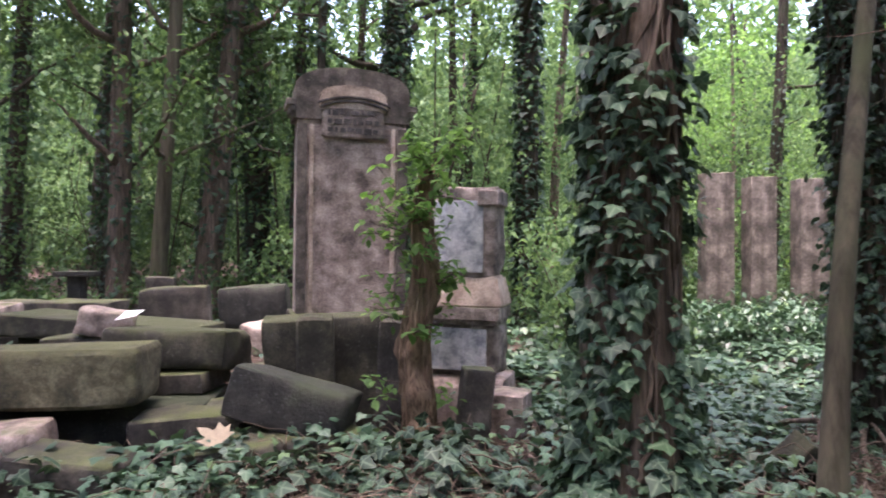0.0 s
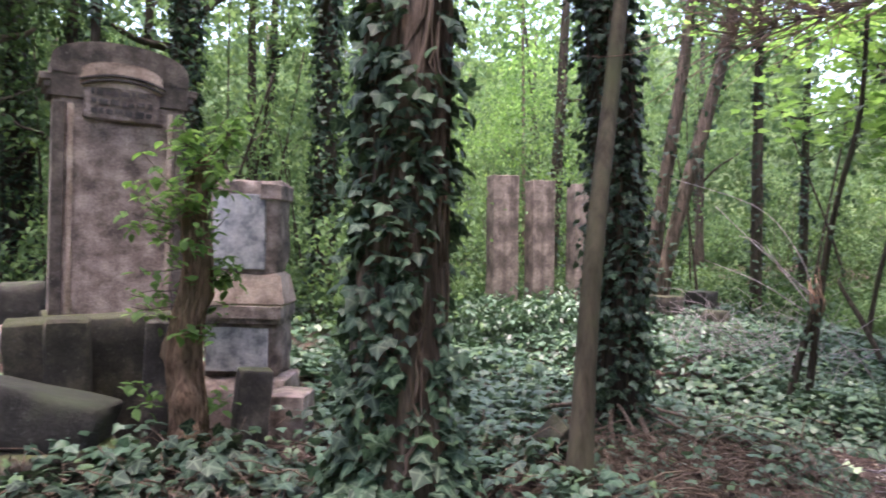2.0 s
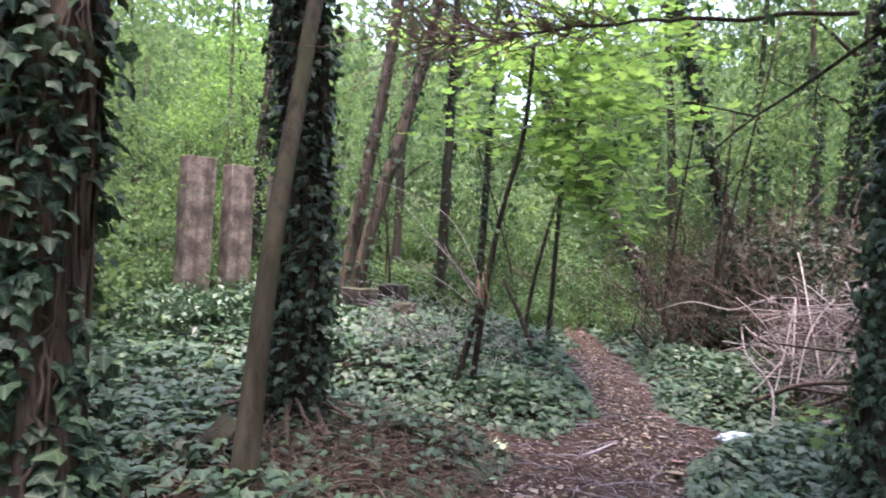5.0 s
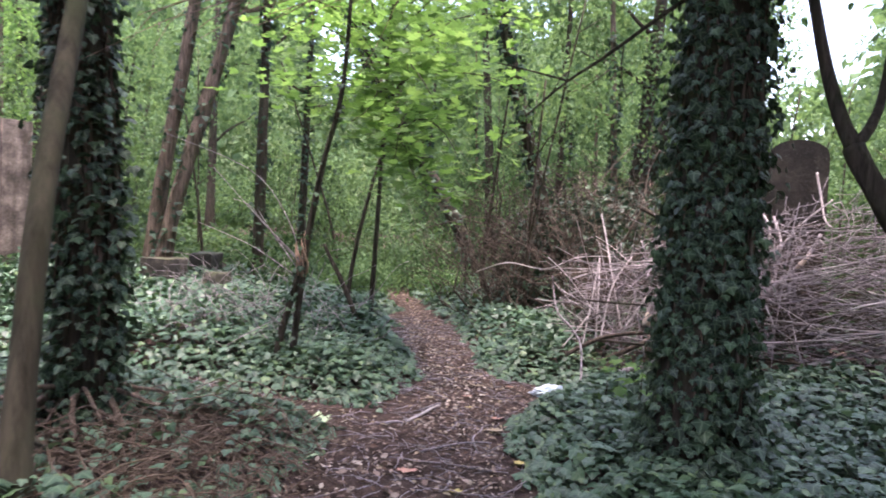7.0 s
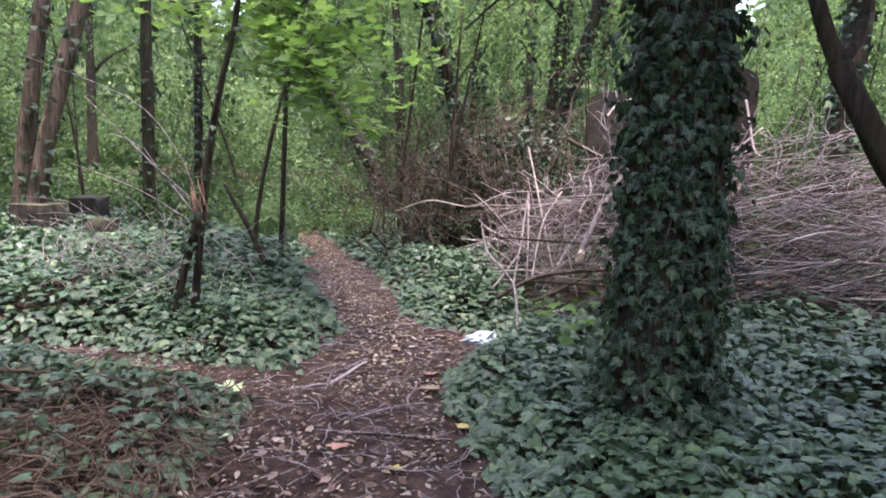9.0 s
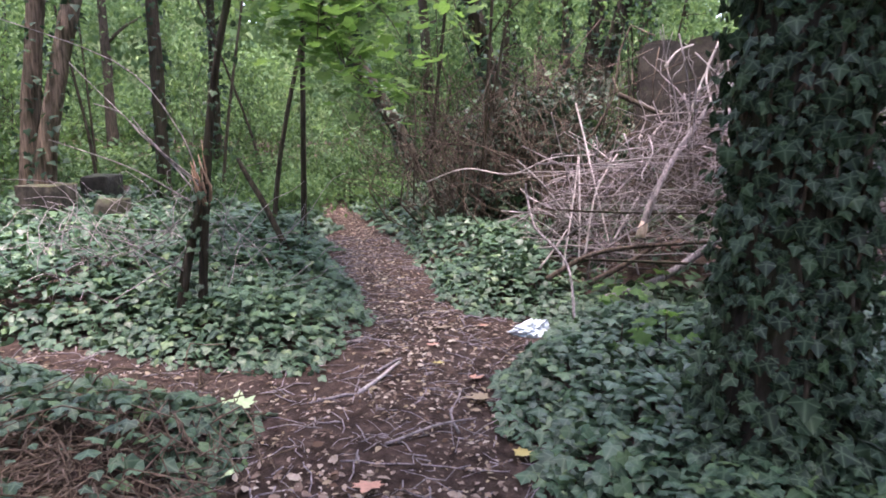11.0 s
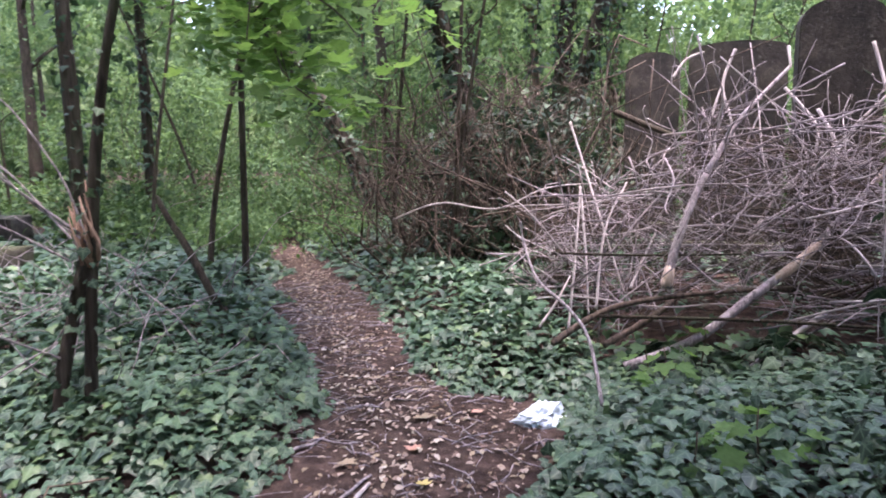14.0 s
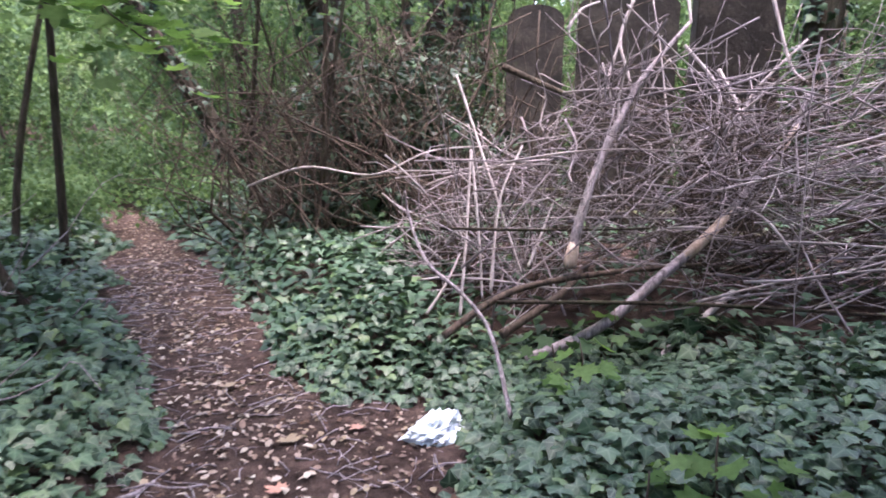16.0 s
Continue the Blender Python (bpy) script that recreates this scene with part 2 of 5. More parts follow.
def stone_material(name, dark, mid, light, moss=(0.1, 0.12, 0.03), moss_amount=0.5, scale=5.0, rough=0.85, streak=0.4):
    m, nt, bsdf = nodes_of(name)
    big = noise_of(nt, coords(nt), scale, 7, 0.65)
    fine = noise_of(nt, coords(nt), scale * 14, 5, 0.7)
    run = noise_of(nt, coords(nt, (9, 9, 0.8)), 1.0, 5)
    col = ramp(nt, big, [(0.36, dark), (0.5, mid), (0.64, light)])
    col = blend(nt, streak, col, ramp(nt, run, [(0.35, (0.3, 0.28, 0.26)), (0.65, (1, 1, 1))]), "MULTIPLY")
    col = blend(nt, 0.75, col, ramp(nt, fine, [(0.32, (0.42, 0.42, 0.42)), (0.66, (1.15, 1.15, 1.15))]), "MULTIPLY")
    specks = ramp(nt, noise_of(nt, coords(nt), 34, 6, 0.7), [(0.6, (0, 0, 0)), (0.68, (0.45, 0.45, 0.45))])
    col = blend(nt, specks, col, tuple(0.5 * c + 0.12 for c in light))
    g = nt.nodes.new("ShaderNodeNewGeometry")
    sep = nt.nodes.new("ShaderNodeSeparateXYZ")
    nt.links.new(g.outputs["Normal"], sep.inputs["Vector"])
    up = calc(nt, "ADD", calc(nt, "MULTIPLY", sep.outputs["Z"], 0.3), noise_of(nt, coords(nt), 3.5, 6))
    grown = ramp(nt, up, [(0.78 - 0.3 * moss_amount, (0, 0, 0)), (0.98 - 0.2 * moss_amount, (0.9, 0.9, 0.9))])
    col = blend(nt, grown, col, blend(nt, noise_of(nt, coords(nt), 60, 4), moss, tuple(c * 0.45 for c in moss)))
    nt.links.new(col, bsdf.inputs["Base Color"])
    bsdf.inputs["Roughness"].default_value = rough
    bump_of(nt, bsdf, calc(nt, "ADD", calc(nt, "MULTIPLY", big, 2.0), fine), 0.7, 0.012)
    return m


ivy_leaf = leaf_material("ivy_leaf", [(0.0, (0.018, 0.04, 0.025)), (0.45, (0.03, 0.064, 0.038)), (0.8, (0.044, 0.093, 0.052)), (1.0, (0.07, 0.13, 0.058))], 0.55, 0.2, 0.32)
# Darker copy of the ivy leaf: backlit shade is put into its colour.
shaded_ivy_leaf = leaf_material("shaded_ivy_leaf", [(0.0, (0.012, 0.026, 0.016)), (0.5, (0.022, 0.048, 0.028)), (0.85, (0.036, 0.072, 0.04)), (1.0, (0.06, 0.11, 0.05))], 0.5, 0.15, 0.32)
ground_ivy_leaf = leaf_material("ground_ivy_leaf", [(0.0, (0.022, 0.05, 0.03)), (0.4, (0.047, 0.1, 0.058)), (0.85, (0.085, 0.162, 0.095)), (1.0, (0.13, 0.21, 0.08))], 0.44, 0.2, 0.45)
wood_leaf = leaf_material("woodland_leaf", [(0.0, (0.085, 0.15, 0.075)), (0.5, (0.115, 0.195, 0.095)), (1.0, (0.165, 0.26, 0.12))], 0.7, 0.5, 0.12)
# Darker copy of the woodland leaf, with shade put into its colour.
shade_leaf = leaf_material("undergrowth_and_shaded_leaf", [(0.0, (0.04, 0.08, 0.04)), (0.5, (0.065, 0.12, 0.055)), (1.0, (0.11, 0.18, 0.07))], 0.65, 0.4, 0.15)
# Own green of maple and shoots; on filler trees it paints a lit patch.
bright_leaf = leaf_material("maple_and_lit_leaf", [(0.0, (0.11, 0.21, 0.07)), (0.5, (0.16, 0.3, 0.095)), (1.0, (0.23, 0.38, 0.135))], 0.55, 0.62, 0.25)
dead_leaf = leaf_material("dead_leaf", [(0.0, (0.1, 0.055, 0.035)), (0.4, (0.2, 0.135, 0.11)), (0.75, (0.34, 0.255, 0.215)), (1.0, (0.52, 0.44, 0.38))], 0.75, 0.1, 0.3)
pale_leaf = leaf_material("pale_fallen_leaf", [(0.0, (0.4, 0.52, 0.3)), (1.0, (0.5, 0.62, 0.38))], 0.7, 0.1, 0.3)
pink_leaf = leaf_material("pinkish_fallen_leaf", [(0.0, (0.5, 0.25, 0.2)), (1.0, (0.6, 0.34, 0.26))], 0.7, 0.1, 0.3)
yellow_leaf = leaf_material("yellow_fallen_leaf", [(0.0, (0.5, 0.39, 0.12)), (1.0, (0.55, 0.46, 0.2))], 0.7, 0.1, 0.3)
buff_leaf = leaf_material("pale_buff_leaf", [(0.0, (0.3, 0.2, 0.16)), (0.5, (0.46, 0.37, 0.31)), (1.0, (0.62, 0.55, 0.47))], 0.7, 0.1, 0.3)
tan_leaf = leaf_material("tan_fallen_leaf", [(0.0, (0.28, 0.21, 0.14)), (1.0, (0.4, 0.32, 0.23))], 0.7, 0.1, 0.3)
bark_ivy_tree = bark_material("fibrous_brown_bark", (0.045, 0.034, 0.028), (0.25, 0.185, 0.148), moss_amount=0.1)
# Bark darkened further: the shade of backlit trunks is put into its colour.
bark_dark = bark_material("dark_shaded_mossy_bark", (0.022, 0.018, 0.015), (0.085, 0.066, 0.052), moss=(0.05, 0.06, 0.03), moss_amount=0.35)
bark_smooth = bark_material("smooth_green_brown_bark", (0.04, 0.035, 0.025), (0.11, 0.094, 0.068), moss=(0.065, 0.07, 0.038), moss_amount=0.5, grain=0.4, bump=0.25)
bark_rust = bark_material("rotten_rusty_wood", (0.075, 0.046, 0.032), (0.32, 0.21, 0.142), moss_amount=0.3, grain=1.7)
vine_bark = bark_material("ivy_stem_bark", (0.06, 0.044, 0.035), (0.21, 0.158, 0.125), moss_amount=0.1)
stick_bark = bark_material("dry_grey_stick", (0.12, 0.104, 0.115), (0.48, 0.412, 0.443), moss_amount=0.1, bump=0.4)
cane_bark = bark_material("bleached_cane", (0.34, 0.295, 0.3), (0.62, 0.55, 0.56), moss_amount=0.03, bump=0.3)
bare_wood = bark_material("broken_bare_wood", (0.42, 0.31, 0.25), (0.7, 0.56, 0.48), moss_amount=0.03, bump=0.5)
splinter_wood = bark_material("reddish_splintered_wood", (0.24, 0.135, 0.095), (0.55, 0.37, 0.28), moss_amount=0.03, bump=0.6)
red_twig = bark_material("reddish_dry_twig", (0.12, 0.08, 0.066), (0.36, 0.245, 0.205), moss_amount=0.05, bump=0.3)
dead_grass = bark_material("dry_tan_stem", (0.075, 0.052, 0.04), (0.23, 0.17, 0.134), moss_amount=0.1, bump=0.3)
dry_stem = bark_material("dry_brown_and_shaded_stem", (0.042, 0.032, 0.027), (0.15, 0.113, 0.094), moss_amount=0.1, bump=0.3)
stone_pink = stone_material("weathered_sandstone", (0.15, 0.113, 0.1), (0.4, 0.305, 0.272), (0.64, 0.51, 0.455), moss_amount=0.1, scale=6, streak=0.35)
stone_grey = stone_material("dark_grey_stone", (0.025, 0.021, 0.018), (0.066, 0.054, 0.046), (0.15, 0.125, 0.104), moss_amount=0.42, scale=5)
stone_moss = stone_material("mossy_stone", (0.022, 0.019, 0.014), (0.055, 0.048, 0.034), (0.125, 0.108, 0.075), moss=(0.05, 0.06, 0.016), moss_amount=0.8, scale=5)
stone_lichen = stone_material("lichen_yellow_stone", (0.05, 0.044, 0.026), (0.13, 0.115, 0.068), (0.27, 0.235, 0.15), moss=(0.1, 0.105, 0.035), moss_amount=0.55, scale=7)
stone_dark = stone_material("near_black_stone", (0.013, 0.012, 0.011), (0.03, 0.027, 0.024), (0.06, 0.054, 0.047), moss=(0.04, 0.052, 0.022), moss_amount=0.6, scale=4)
stone_brown = stone_material("sooty_brown_stone", (0.022, 0.018, 0.016), (0.05, 0.04, 0.034), (0.1, 0.082, 0.068), moss_amount=0.45, scale=3)
stone_stele = stone_material("streaked_stele_stone", (0.06, 0.05, 0.043), (0.18, 0.14, 0.122), (0.42, 0.335, 0.3), moss_amount=0.35, scale=2.6, streak=0.75)
stone_panel = stone_material("mottled_marble", (0.3, 0.31, 0.36), (0.64, 0.64, 0.68), (0.84, 0.83, 0.83), moss_amount=0.0, scale=11, streak=0.3)
stone_warm = stone_material("peeling_pale_stone", (0.3, 0.225, 0.185), (0.58, 0.44, 0.36), (0.76, 0.62, 0.53), moss_amount=0.03, scale=5)
stone_flaky = stone_material("flaking_pinkish_stone", (0.11, 0.088, 0.08), (0.3, 0.235, 0.21), (0.58, 0.465, 0.42), moss_amount=0.12, scale=7)
stone_sooty = stone_material("sooty_sandstone", (0.055, 0.046, 0.041), (0.14, 0.113, 0.1), (0.27, 0.22, 0.19), moss_amount=0.2, scale=7)
stone_letter = stone_material("soot_dark_inscription", (0.03, 0.028, 0.03), (0.08, 0.07, 0.07), (0.2, 0.17, 0.17), moss_amount=0.0, scale=8)


def soil_material():
    m, nt, bsdf = nodes_of("woodland_soil")
    v = coords(nt)
    big, mid, fine = noise_of(nt, v, 1.3, 5), noise_of(nt, v, 9, 6), noise_of(nt, v, 70, 4, 0.75)
    col = ramp(nt, mid, [(0.35, (0.036, 0.023, 0.02)), (0.5, (0.076, 0.051, 0.044)), (0.65, (0.14, 0.098, 0.086))])
    col = blend(nt, 0.6, col, ramp(nt, fine, [(0.35, (0.45, 0.42, 0.4)), (0.7, (1.15, 1.1, 1.05))]), "MULTIPLY")
    col = blend(nt, ramp(nt, big, [(0.45, (0, 0, 0)), (0.75, (0.5, 0.5, 0.5))]), col, (0.12, 0.083, 0.074))
    nt.links.new(col, bsdf.inputs["Base Color"])
    bsdf.inputs["Roughness"].default_value = 0.95
    bsdf.inputs["Specular IOR Level"].default_value = 0.15
    bump_of(nt, bsdf, calc(nt, "ADD", mid, fine), 0.9, 0.03)
    return m


soil = soil_material()
plastic = nodes_of("thin_white_plastic")
plastic[2].inputs["Base Color"].default_value = (0.72, 0.8, 0.88, 1)
plastic[2].inputs["Roughness"].default_value = 0.35
plastic[2].inputs["Transmission Weight"].default_value = 0.15
plastic = plastic[0]
paper = nodes_of("white_paper")
paper[2].inputs["Base Color"].default_value = (0.75, 0.72, 0.76, 1)
paper = paper[0]

# ---- ground: one sheet, fine where one walks, reaching the horizon ----
def spread(c, near, step):
    inner = np.arange(-near, near + step / 2, step)
    outer = near * 1.12 ** np.arange(1, 34)
    return c + np.concatenate([-outer[::-1], inner, outer])


gx, gy = spread(4.0, 9.0, 0.075), spread(4.0, 8.5, 0.075)
GX, GY = np.meshgrid(gx, gy, indexing="ij")
GZ = ground_z(GX, GY)
g = Geo()
ni, nj = len(gx), len(gy)
I, J = np.meshgrid(np.arange(ni - 1), np.arange(nj - 1), indexing="ij")
q = np.stack([I * nj + J, (I + 1) * nj + J, (I + 1) * nj + J + 1, I * nj + J + 1], -1).reshape(-1, 4)
g.add(np.stack([GX, GY, GZ], -1).reshape(-1, 3), np.concatenate([q[:, [0, 1, 2]], q[:, [0, 2, 3]]]))
single("ground", g, soil, "reddish-brown trodden woodland soil with scattered litter", "ground", "structure")


# ---- trees ----
def clump_leaves(geo, centres, per, spread_m, size, shape, tilt=0.95):
    c = np.repeat(np.asarray(centres, float), per, 0)
    n = len(c)
    p = c + rng.normal(0, 1, (n, 3)) * np.array([spread_m, spread_m, spread_m * 0.55])
    nrm, tip = droop(n, tilt)
    geo.leaves(p, nrm, tip, size * rng.uniform(0.6, 1.3, n), shape)


def trunk_ivy(geo, line, radii, count, size, lo, hi, cover, seed, shag=0.05, hang=0.75):
    """Ivy leaves that hang round a trunk, denser where the noise is high."""
    z = line[:, 2]
    n = 0
    tries = 0
    while n < count and tries < 12:
        tries += 1
        k = count
        h = rng.uniform(lo, hi, k)
        a = rng.uniform(0, 2 * math.pi, k)
        keep = fbm(np.cos(a) * 1.4 + 5 + seed, np.sin(a) * 1.4 + h * 1.7, seed) > (1 - cover) * (0.35 + 0.65 * vnoise(h * 0.9, a * 0 + seed, seed + 3))
        h, a = h[keep][:count - n], a[keep][:count - n]
        k = len(h)
        if not k:
            continue
        cx, cy, r = np.interp(h, z, line[:, 0]), np.interp(h, z, line[:, 1]), np.interp(h, z, radii)
        out = np.stack([np.cos(a), np.sin(a), np.zeros(k)], 1)
        off = r + np.abs(rng.normal(0.015, shag, k))
        p = np.stack([cx, cy, h], 1) + out * off[:, None]
        nrm = out * (1.5 - hang) + np.array([0, 0, hang]) + rng.normal(0, 0.52, (k, 3))
        tip = np.array([0, 0, -1.0]) + 0.5 * out + rng.normal(0, 0.4, (k, 3))
        geo.leaves(p, nrm, tip, size * rng.uniform(0.5, 1.3, k), VEINED if size < 0.095 else IVY)
        n += k


def trunk_vines(geo, line, radii, count, seed, lo=0.0, hi=None, thick=0.012):
    z = line[:, 2]
    hi = hi or z[-1] * 0.9
    for i in range(count):
        h0 = rng.uniform(lo, lo + 0.4 * (hi - lo))
        h1 = rng.uniform(h0 + 0.5, hi)
        h = np.linspace(h0, h1, 16)
        a = rng.uniform(0, 2 * math.pi) + np.cumsum(rng.normal(0, 0.13, 16))
        r = np.interp(h, z, radii) * 1.01 + rng.uniform(0.0, 0.02)
        pts = np.stack([np.interp(h, z, line[:, 0]) + r * np.cos(a), np.interp(h, z, line[:, 1]) + r * np.sin(a), h], 1)
        t = thick * rng.uniform(0.4, 1.3)
        geo.tube(pts, np.linspace(t, t * 0.6, 16), 5)


def tree(label, knots, r0, r1, bark, ivy=0, ivy_size=0.08, ivy_range=(0.1, 4), cover=0.6, vines=0, crown=None, limbs=5, knob=0.14, sides=16, flare=0.35, group="", shag=0.05, ivy_mat=None, hang=0.75):
    """A tree: trunk, limbs, climbing ivy and a crown (height from, to, reach, clumps, leaves a clump, leaf size, material)."""
    knots = [tuple(k) for k in knots]
    x0, y0 = knots[0][:2]
    gz = float(ground_z(x0, y0))
    knots[0] = (x0, y0, gz - 0.1)
    top = knots[-1][2]
    n = max(14, int(top / 0.12)) if sides >= 16 else max(10, int(top / 0.5))
    line = curve_through(knots, n)
    order = np.maximum.accumulate(line[:, 2] + np.arange(n) * 1e-4)
    line[:, 2] = order
    h = (line[:, 2] - gz) / (top - gz)
    radii = r0 + (r1 - r0) * h + r0 * flare * np.exp(-np.maximum(line[:, 2] - gz, 0) / 0.3)
    ob = thing("tree", (x0, y0, gz), label, "tree", group)
    g = Geo()
    g.tube(line, radii, sides, knob, seed=x0 * 3 + y0)
    trunk = part("trunk", g, bark, ob)
    tips = []
    if crown:
        lo, hi, reach, clumps, per, size, mat = crown
        for i in range(limbs):
            s = rng.uniform(max(lo * 0.85, 1.2), top * 0.97)
            base = np.array([np.interp(s, line[:, 2], line[:, k]) for k in range(3)])
            a = rng.uniform(0, 2 * math.pi)
            end = base + np.array([math.cos(a) * reach * rng.uniform(0.5, 1), math.sin(a) * reach * rng.uniform(0.5, 1), rng.uniform(0.2, 1.0) * reach * 0.7])
            limb = bent(base, end, 7, 0.05)
            rr = np.interp(s, line[:, 2], radii) * 0.45
            g = Geo()
            g.tube(limb, np.linspace(rr, 0.008, 7), 6)
            part("limb", g, bark, ob)
            tips += [limb[j] for j in (3, 4, 5, 6)]
        c = np.stack([rng.normal(0, 0.5, clumps) * reach + np.interp(np.linspace(lo, hi, clumps), line[:, 2], line[:, 0]),
                      rng.normal(0, 0.5, clumps) * reach + np.interp(np.linspace(lo, hi, clumps), line[:, 2], line[:, 1]),
                      np.linspace(lo, hi, clumps) + rng.normal(0, 0.3, clumps)], 1)
        if tips:
            t = np.array(tips)
            pick = rng.integers(0, len(t), clumps // 2)
            c[:clumps // 2] = t[pick] + rng.normal(0, 0.35, (clumps // 2, 3))
        c[:, 2] = np.clip(c[:, 2], ground_z(c[:, 0], c[:, 1]) + 0.5, None)
        g = Geo()
        clump_leaves(g, c, per, 0.34, size, BLADE if size > 0.12 else OVAL)
        part("crown", g, mat, ob, "uneven leafy green crown")
    if vines:
        g = Geo()
        trunk_vines(g, line, radii, vines, 3, gz, min(top, ivy_range[1] + 1))
        part("ivy_stem_growth", g, vine_bark, trunk, "woody ivy stems clinging to the bark", "stuff")
    if ivy:
        g = Geo()
        trunk_ivy(g, line, radii, ivy, ivy_size, ivy_range[0], min(ivy_range[1], top * 0.98), cover, x0 + y0 * 2, shag=shag, hang=hang)
        part("ivy_leaves", g, ivy_mat or ivy_leaf, trunk, "dark green climbing ivy leaves", "stuff")
    return ob


# Crown above the view, filled out to shade the ground below.
HIGH = (5.0, 10.5, 2.6, 160, 26, 0.16, wood_leaf)
tree("stout trunk with shaggy brown bark wrapped in large ivy leaves", [(0.82, 3.0, 0), (0.84, 3.0, 1.2), (0.86, 3.02, 2.4), (0.95, 3.1, 5), (1.0, 3.2, 10)], 0.2, 0.1, bark_ivy_tree,
     ivy=2900, ivy_size=0.068, ivy_range=(0.1, 4.2), cover=0.42, vines=60, crown=HIGH, sides=32, group="ivy-clad trees", knob=0.2)
tree("dark trunk covered in small ivy leaves beside the path", [(2.7, 4.3, 0), (2.72, 4.3, 1.5), (2.63, 4.38, 3.3), (2.45, 4.57, 5.7), (2.45, 4.65, 10)], 0.172, 0.1, bark_dark,
     ivy=4200, ivy_size=0.062, ivy_range=(0.1, 5), cover=0.85, ivy_mat=shaded_ivy_leaf, vines=26, crown=HIGH, sides=28, group="ivy-clad trees")
tree("slender bare leaning sapling with smooth greenish bark", [(1.8, 3.13, 0), (1.91, 3.27, 0.83), (2.04, 3.41, 1.6), (2.39, 3.84, 2.65), (2.8, 4.32, 4.1), (3.2, 4.8, 6.5)], 0.06, 0.035, bark_smooth,
     crown=(5.0, 7.0, 1.2, 30, 26, 0.14, wood_leaf), limbs=4, sides=16, knob=0.1, flare=0.45)
# This crown is made extra dense overhead to shade trunk and ground.
tree("thick trunk wholly clad in dark ivy at the path's edge", [(4.58, 1.06, 0), (4.62, 1.08, 1.0), (4.74, 1.1, 2.6), (4.85, 1.12, 5), (4.9, 1.2, 10)], 0.225, 0.13, bark_dark,
     ivy=8500, ivy_size=0.055, ivy_range=(0.05, 4.4), cover=0.85, ivy_mat=shaded_ivy_leaf, hang=0.35, vines=50, crown=(3.4, 10, 2.6, 460, 26, 0.15, wood_leaf), sides=32, group="ivy-clad trees", knob=0.2, shag=0.06)
def woodland_tree(x, y, dx, dy, r, iv, bark, words):
    """An upright or leaning tree of the wood; some unseen ones get thick shading crowns."""
    # Crowns on the left take the darker leaf as painted shade.
    tree(words, [(x, y, 0), (x + dx * 0.1, y + dy * 0.1, 1.5), (x + dx * 0.55, y + dy * 0.55, 5), (x + dx, y + dy, 9.5)], r, r * 0.5, bark,
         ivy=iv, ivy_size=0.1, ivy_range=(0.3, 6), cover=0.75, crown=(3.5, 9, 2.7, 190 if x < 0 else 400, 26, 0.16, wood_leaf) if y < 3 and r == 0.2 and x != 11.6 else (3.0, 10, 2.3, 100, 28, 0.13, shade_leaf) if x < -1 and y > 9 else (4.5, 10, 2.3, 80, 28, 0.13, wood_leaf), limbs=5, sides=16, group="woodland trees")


# Six trees added out of view; their crowns only cast shade.
woodland_tree(-3.5, 1.5, 0.9, 1.6, 0.2, 300, bark_dark, "unseen dark-trunked tree added to shade the graves")
woodland_tree(6.6, -2.3, -0.9, 1.8, 0.2, 300, bark_dark, "unseen dark-trunked tree added to shade the ground by the brushwood")
woodland_tree(3.4, -2.0, 1.0, 1.6, 0.2, 300, bark_dark, "unseen dark-trunked tree added behind the path for shade")
woodland_tree(2.2, -2.6, 0.4, 0.6, 0.2, 300, bark_dark, "unseen dark-trunked tree added behind the path for shade")
woodland_tree(-4.6, 3.2, 0.6, 0.3, 0.2, 600, bark_dark, "unseen dark-trunked tree added to shade the heaped gravestones")
woodland_tree(-5.6, 6.4, 0.9, 0.2, 0.17, 400, bark_dark, "unseen dark-trunked tree added to shade the heaped gravestones")
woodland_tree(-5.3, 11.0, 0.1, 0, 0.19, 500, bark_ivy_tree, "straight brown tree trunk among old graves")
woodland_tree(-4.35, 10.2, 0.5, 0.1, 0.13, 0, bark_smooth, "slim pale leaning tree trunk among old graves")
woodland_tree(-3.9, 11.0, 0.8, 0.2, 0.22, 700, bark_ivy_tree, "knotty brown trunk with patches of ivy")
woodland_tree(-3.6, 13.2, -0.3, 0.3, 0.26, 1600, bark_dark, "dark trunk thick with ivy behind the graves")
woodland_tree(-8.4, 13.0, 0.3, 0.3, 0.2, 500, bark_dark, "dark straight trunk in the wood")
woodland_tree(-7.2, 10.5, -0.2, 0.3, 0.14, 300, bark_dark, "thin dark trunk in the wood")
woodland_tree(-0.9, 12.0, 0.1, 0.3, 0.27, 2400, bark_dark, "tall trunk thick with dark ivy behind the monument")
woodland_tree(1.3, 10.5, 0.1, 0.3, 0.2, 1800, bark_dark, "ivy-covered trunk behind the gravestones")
# Extra trees, added to deepen the shade in this part of the wood.
woodland_tree(-6.2, 12.4, 0.3, -0.1, 0.12, 400, bark_dark, "dark slim trunk added to darken the wood")
woodland_tree(-2.6, 11.6, 0.3, -0.1, 0.1, 400, bark_dark, "dark slim trunk added to darken the wood")
woodland_tree(-5.0, 14.2, 0.3, -0.1, 0.14, 400, bark_dark, "dark slim trunk added to darken the wood")
woodland_tree(-7.6, 15.0, 0.3, -0.1, 0.13, 400, bark_dark, "dark slim trunk added to darken the wood")
woodland_tree(-2.0, 15.0, 0.3, -0.1, 0.12, 400, bark_dark, "dark slim trunk added to darken the wood")
woodland_tree(-9.6, 11.2, 0.3, -0.1, 0.13, 400, bark_dark, "dark slim trunk added to darken the wood")
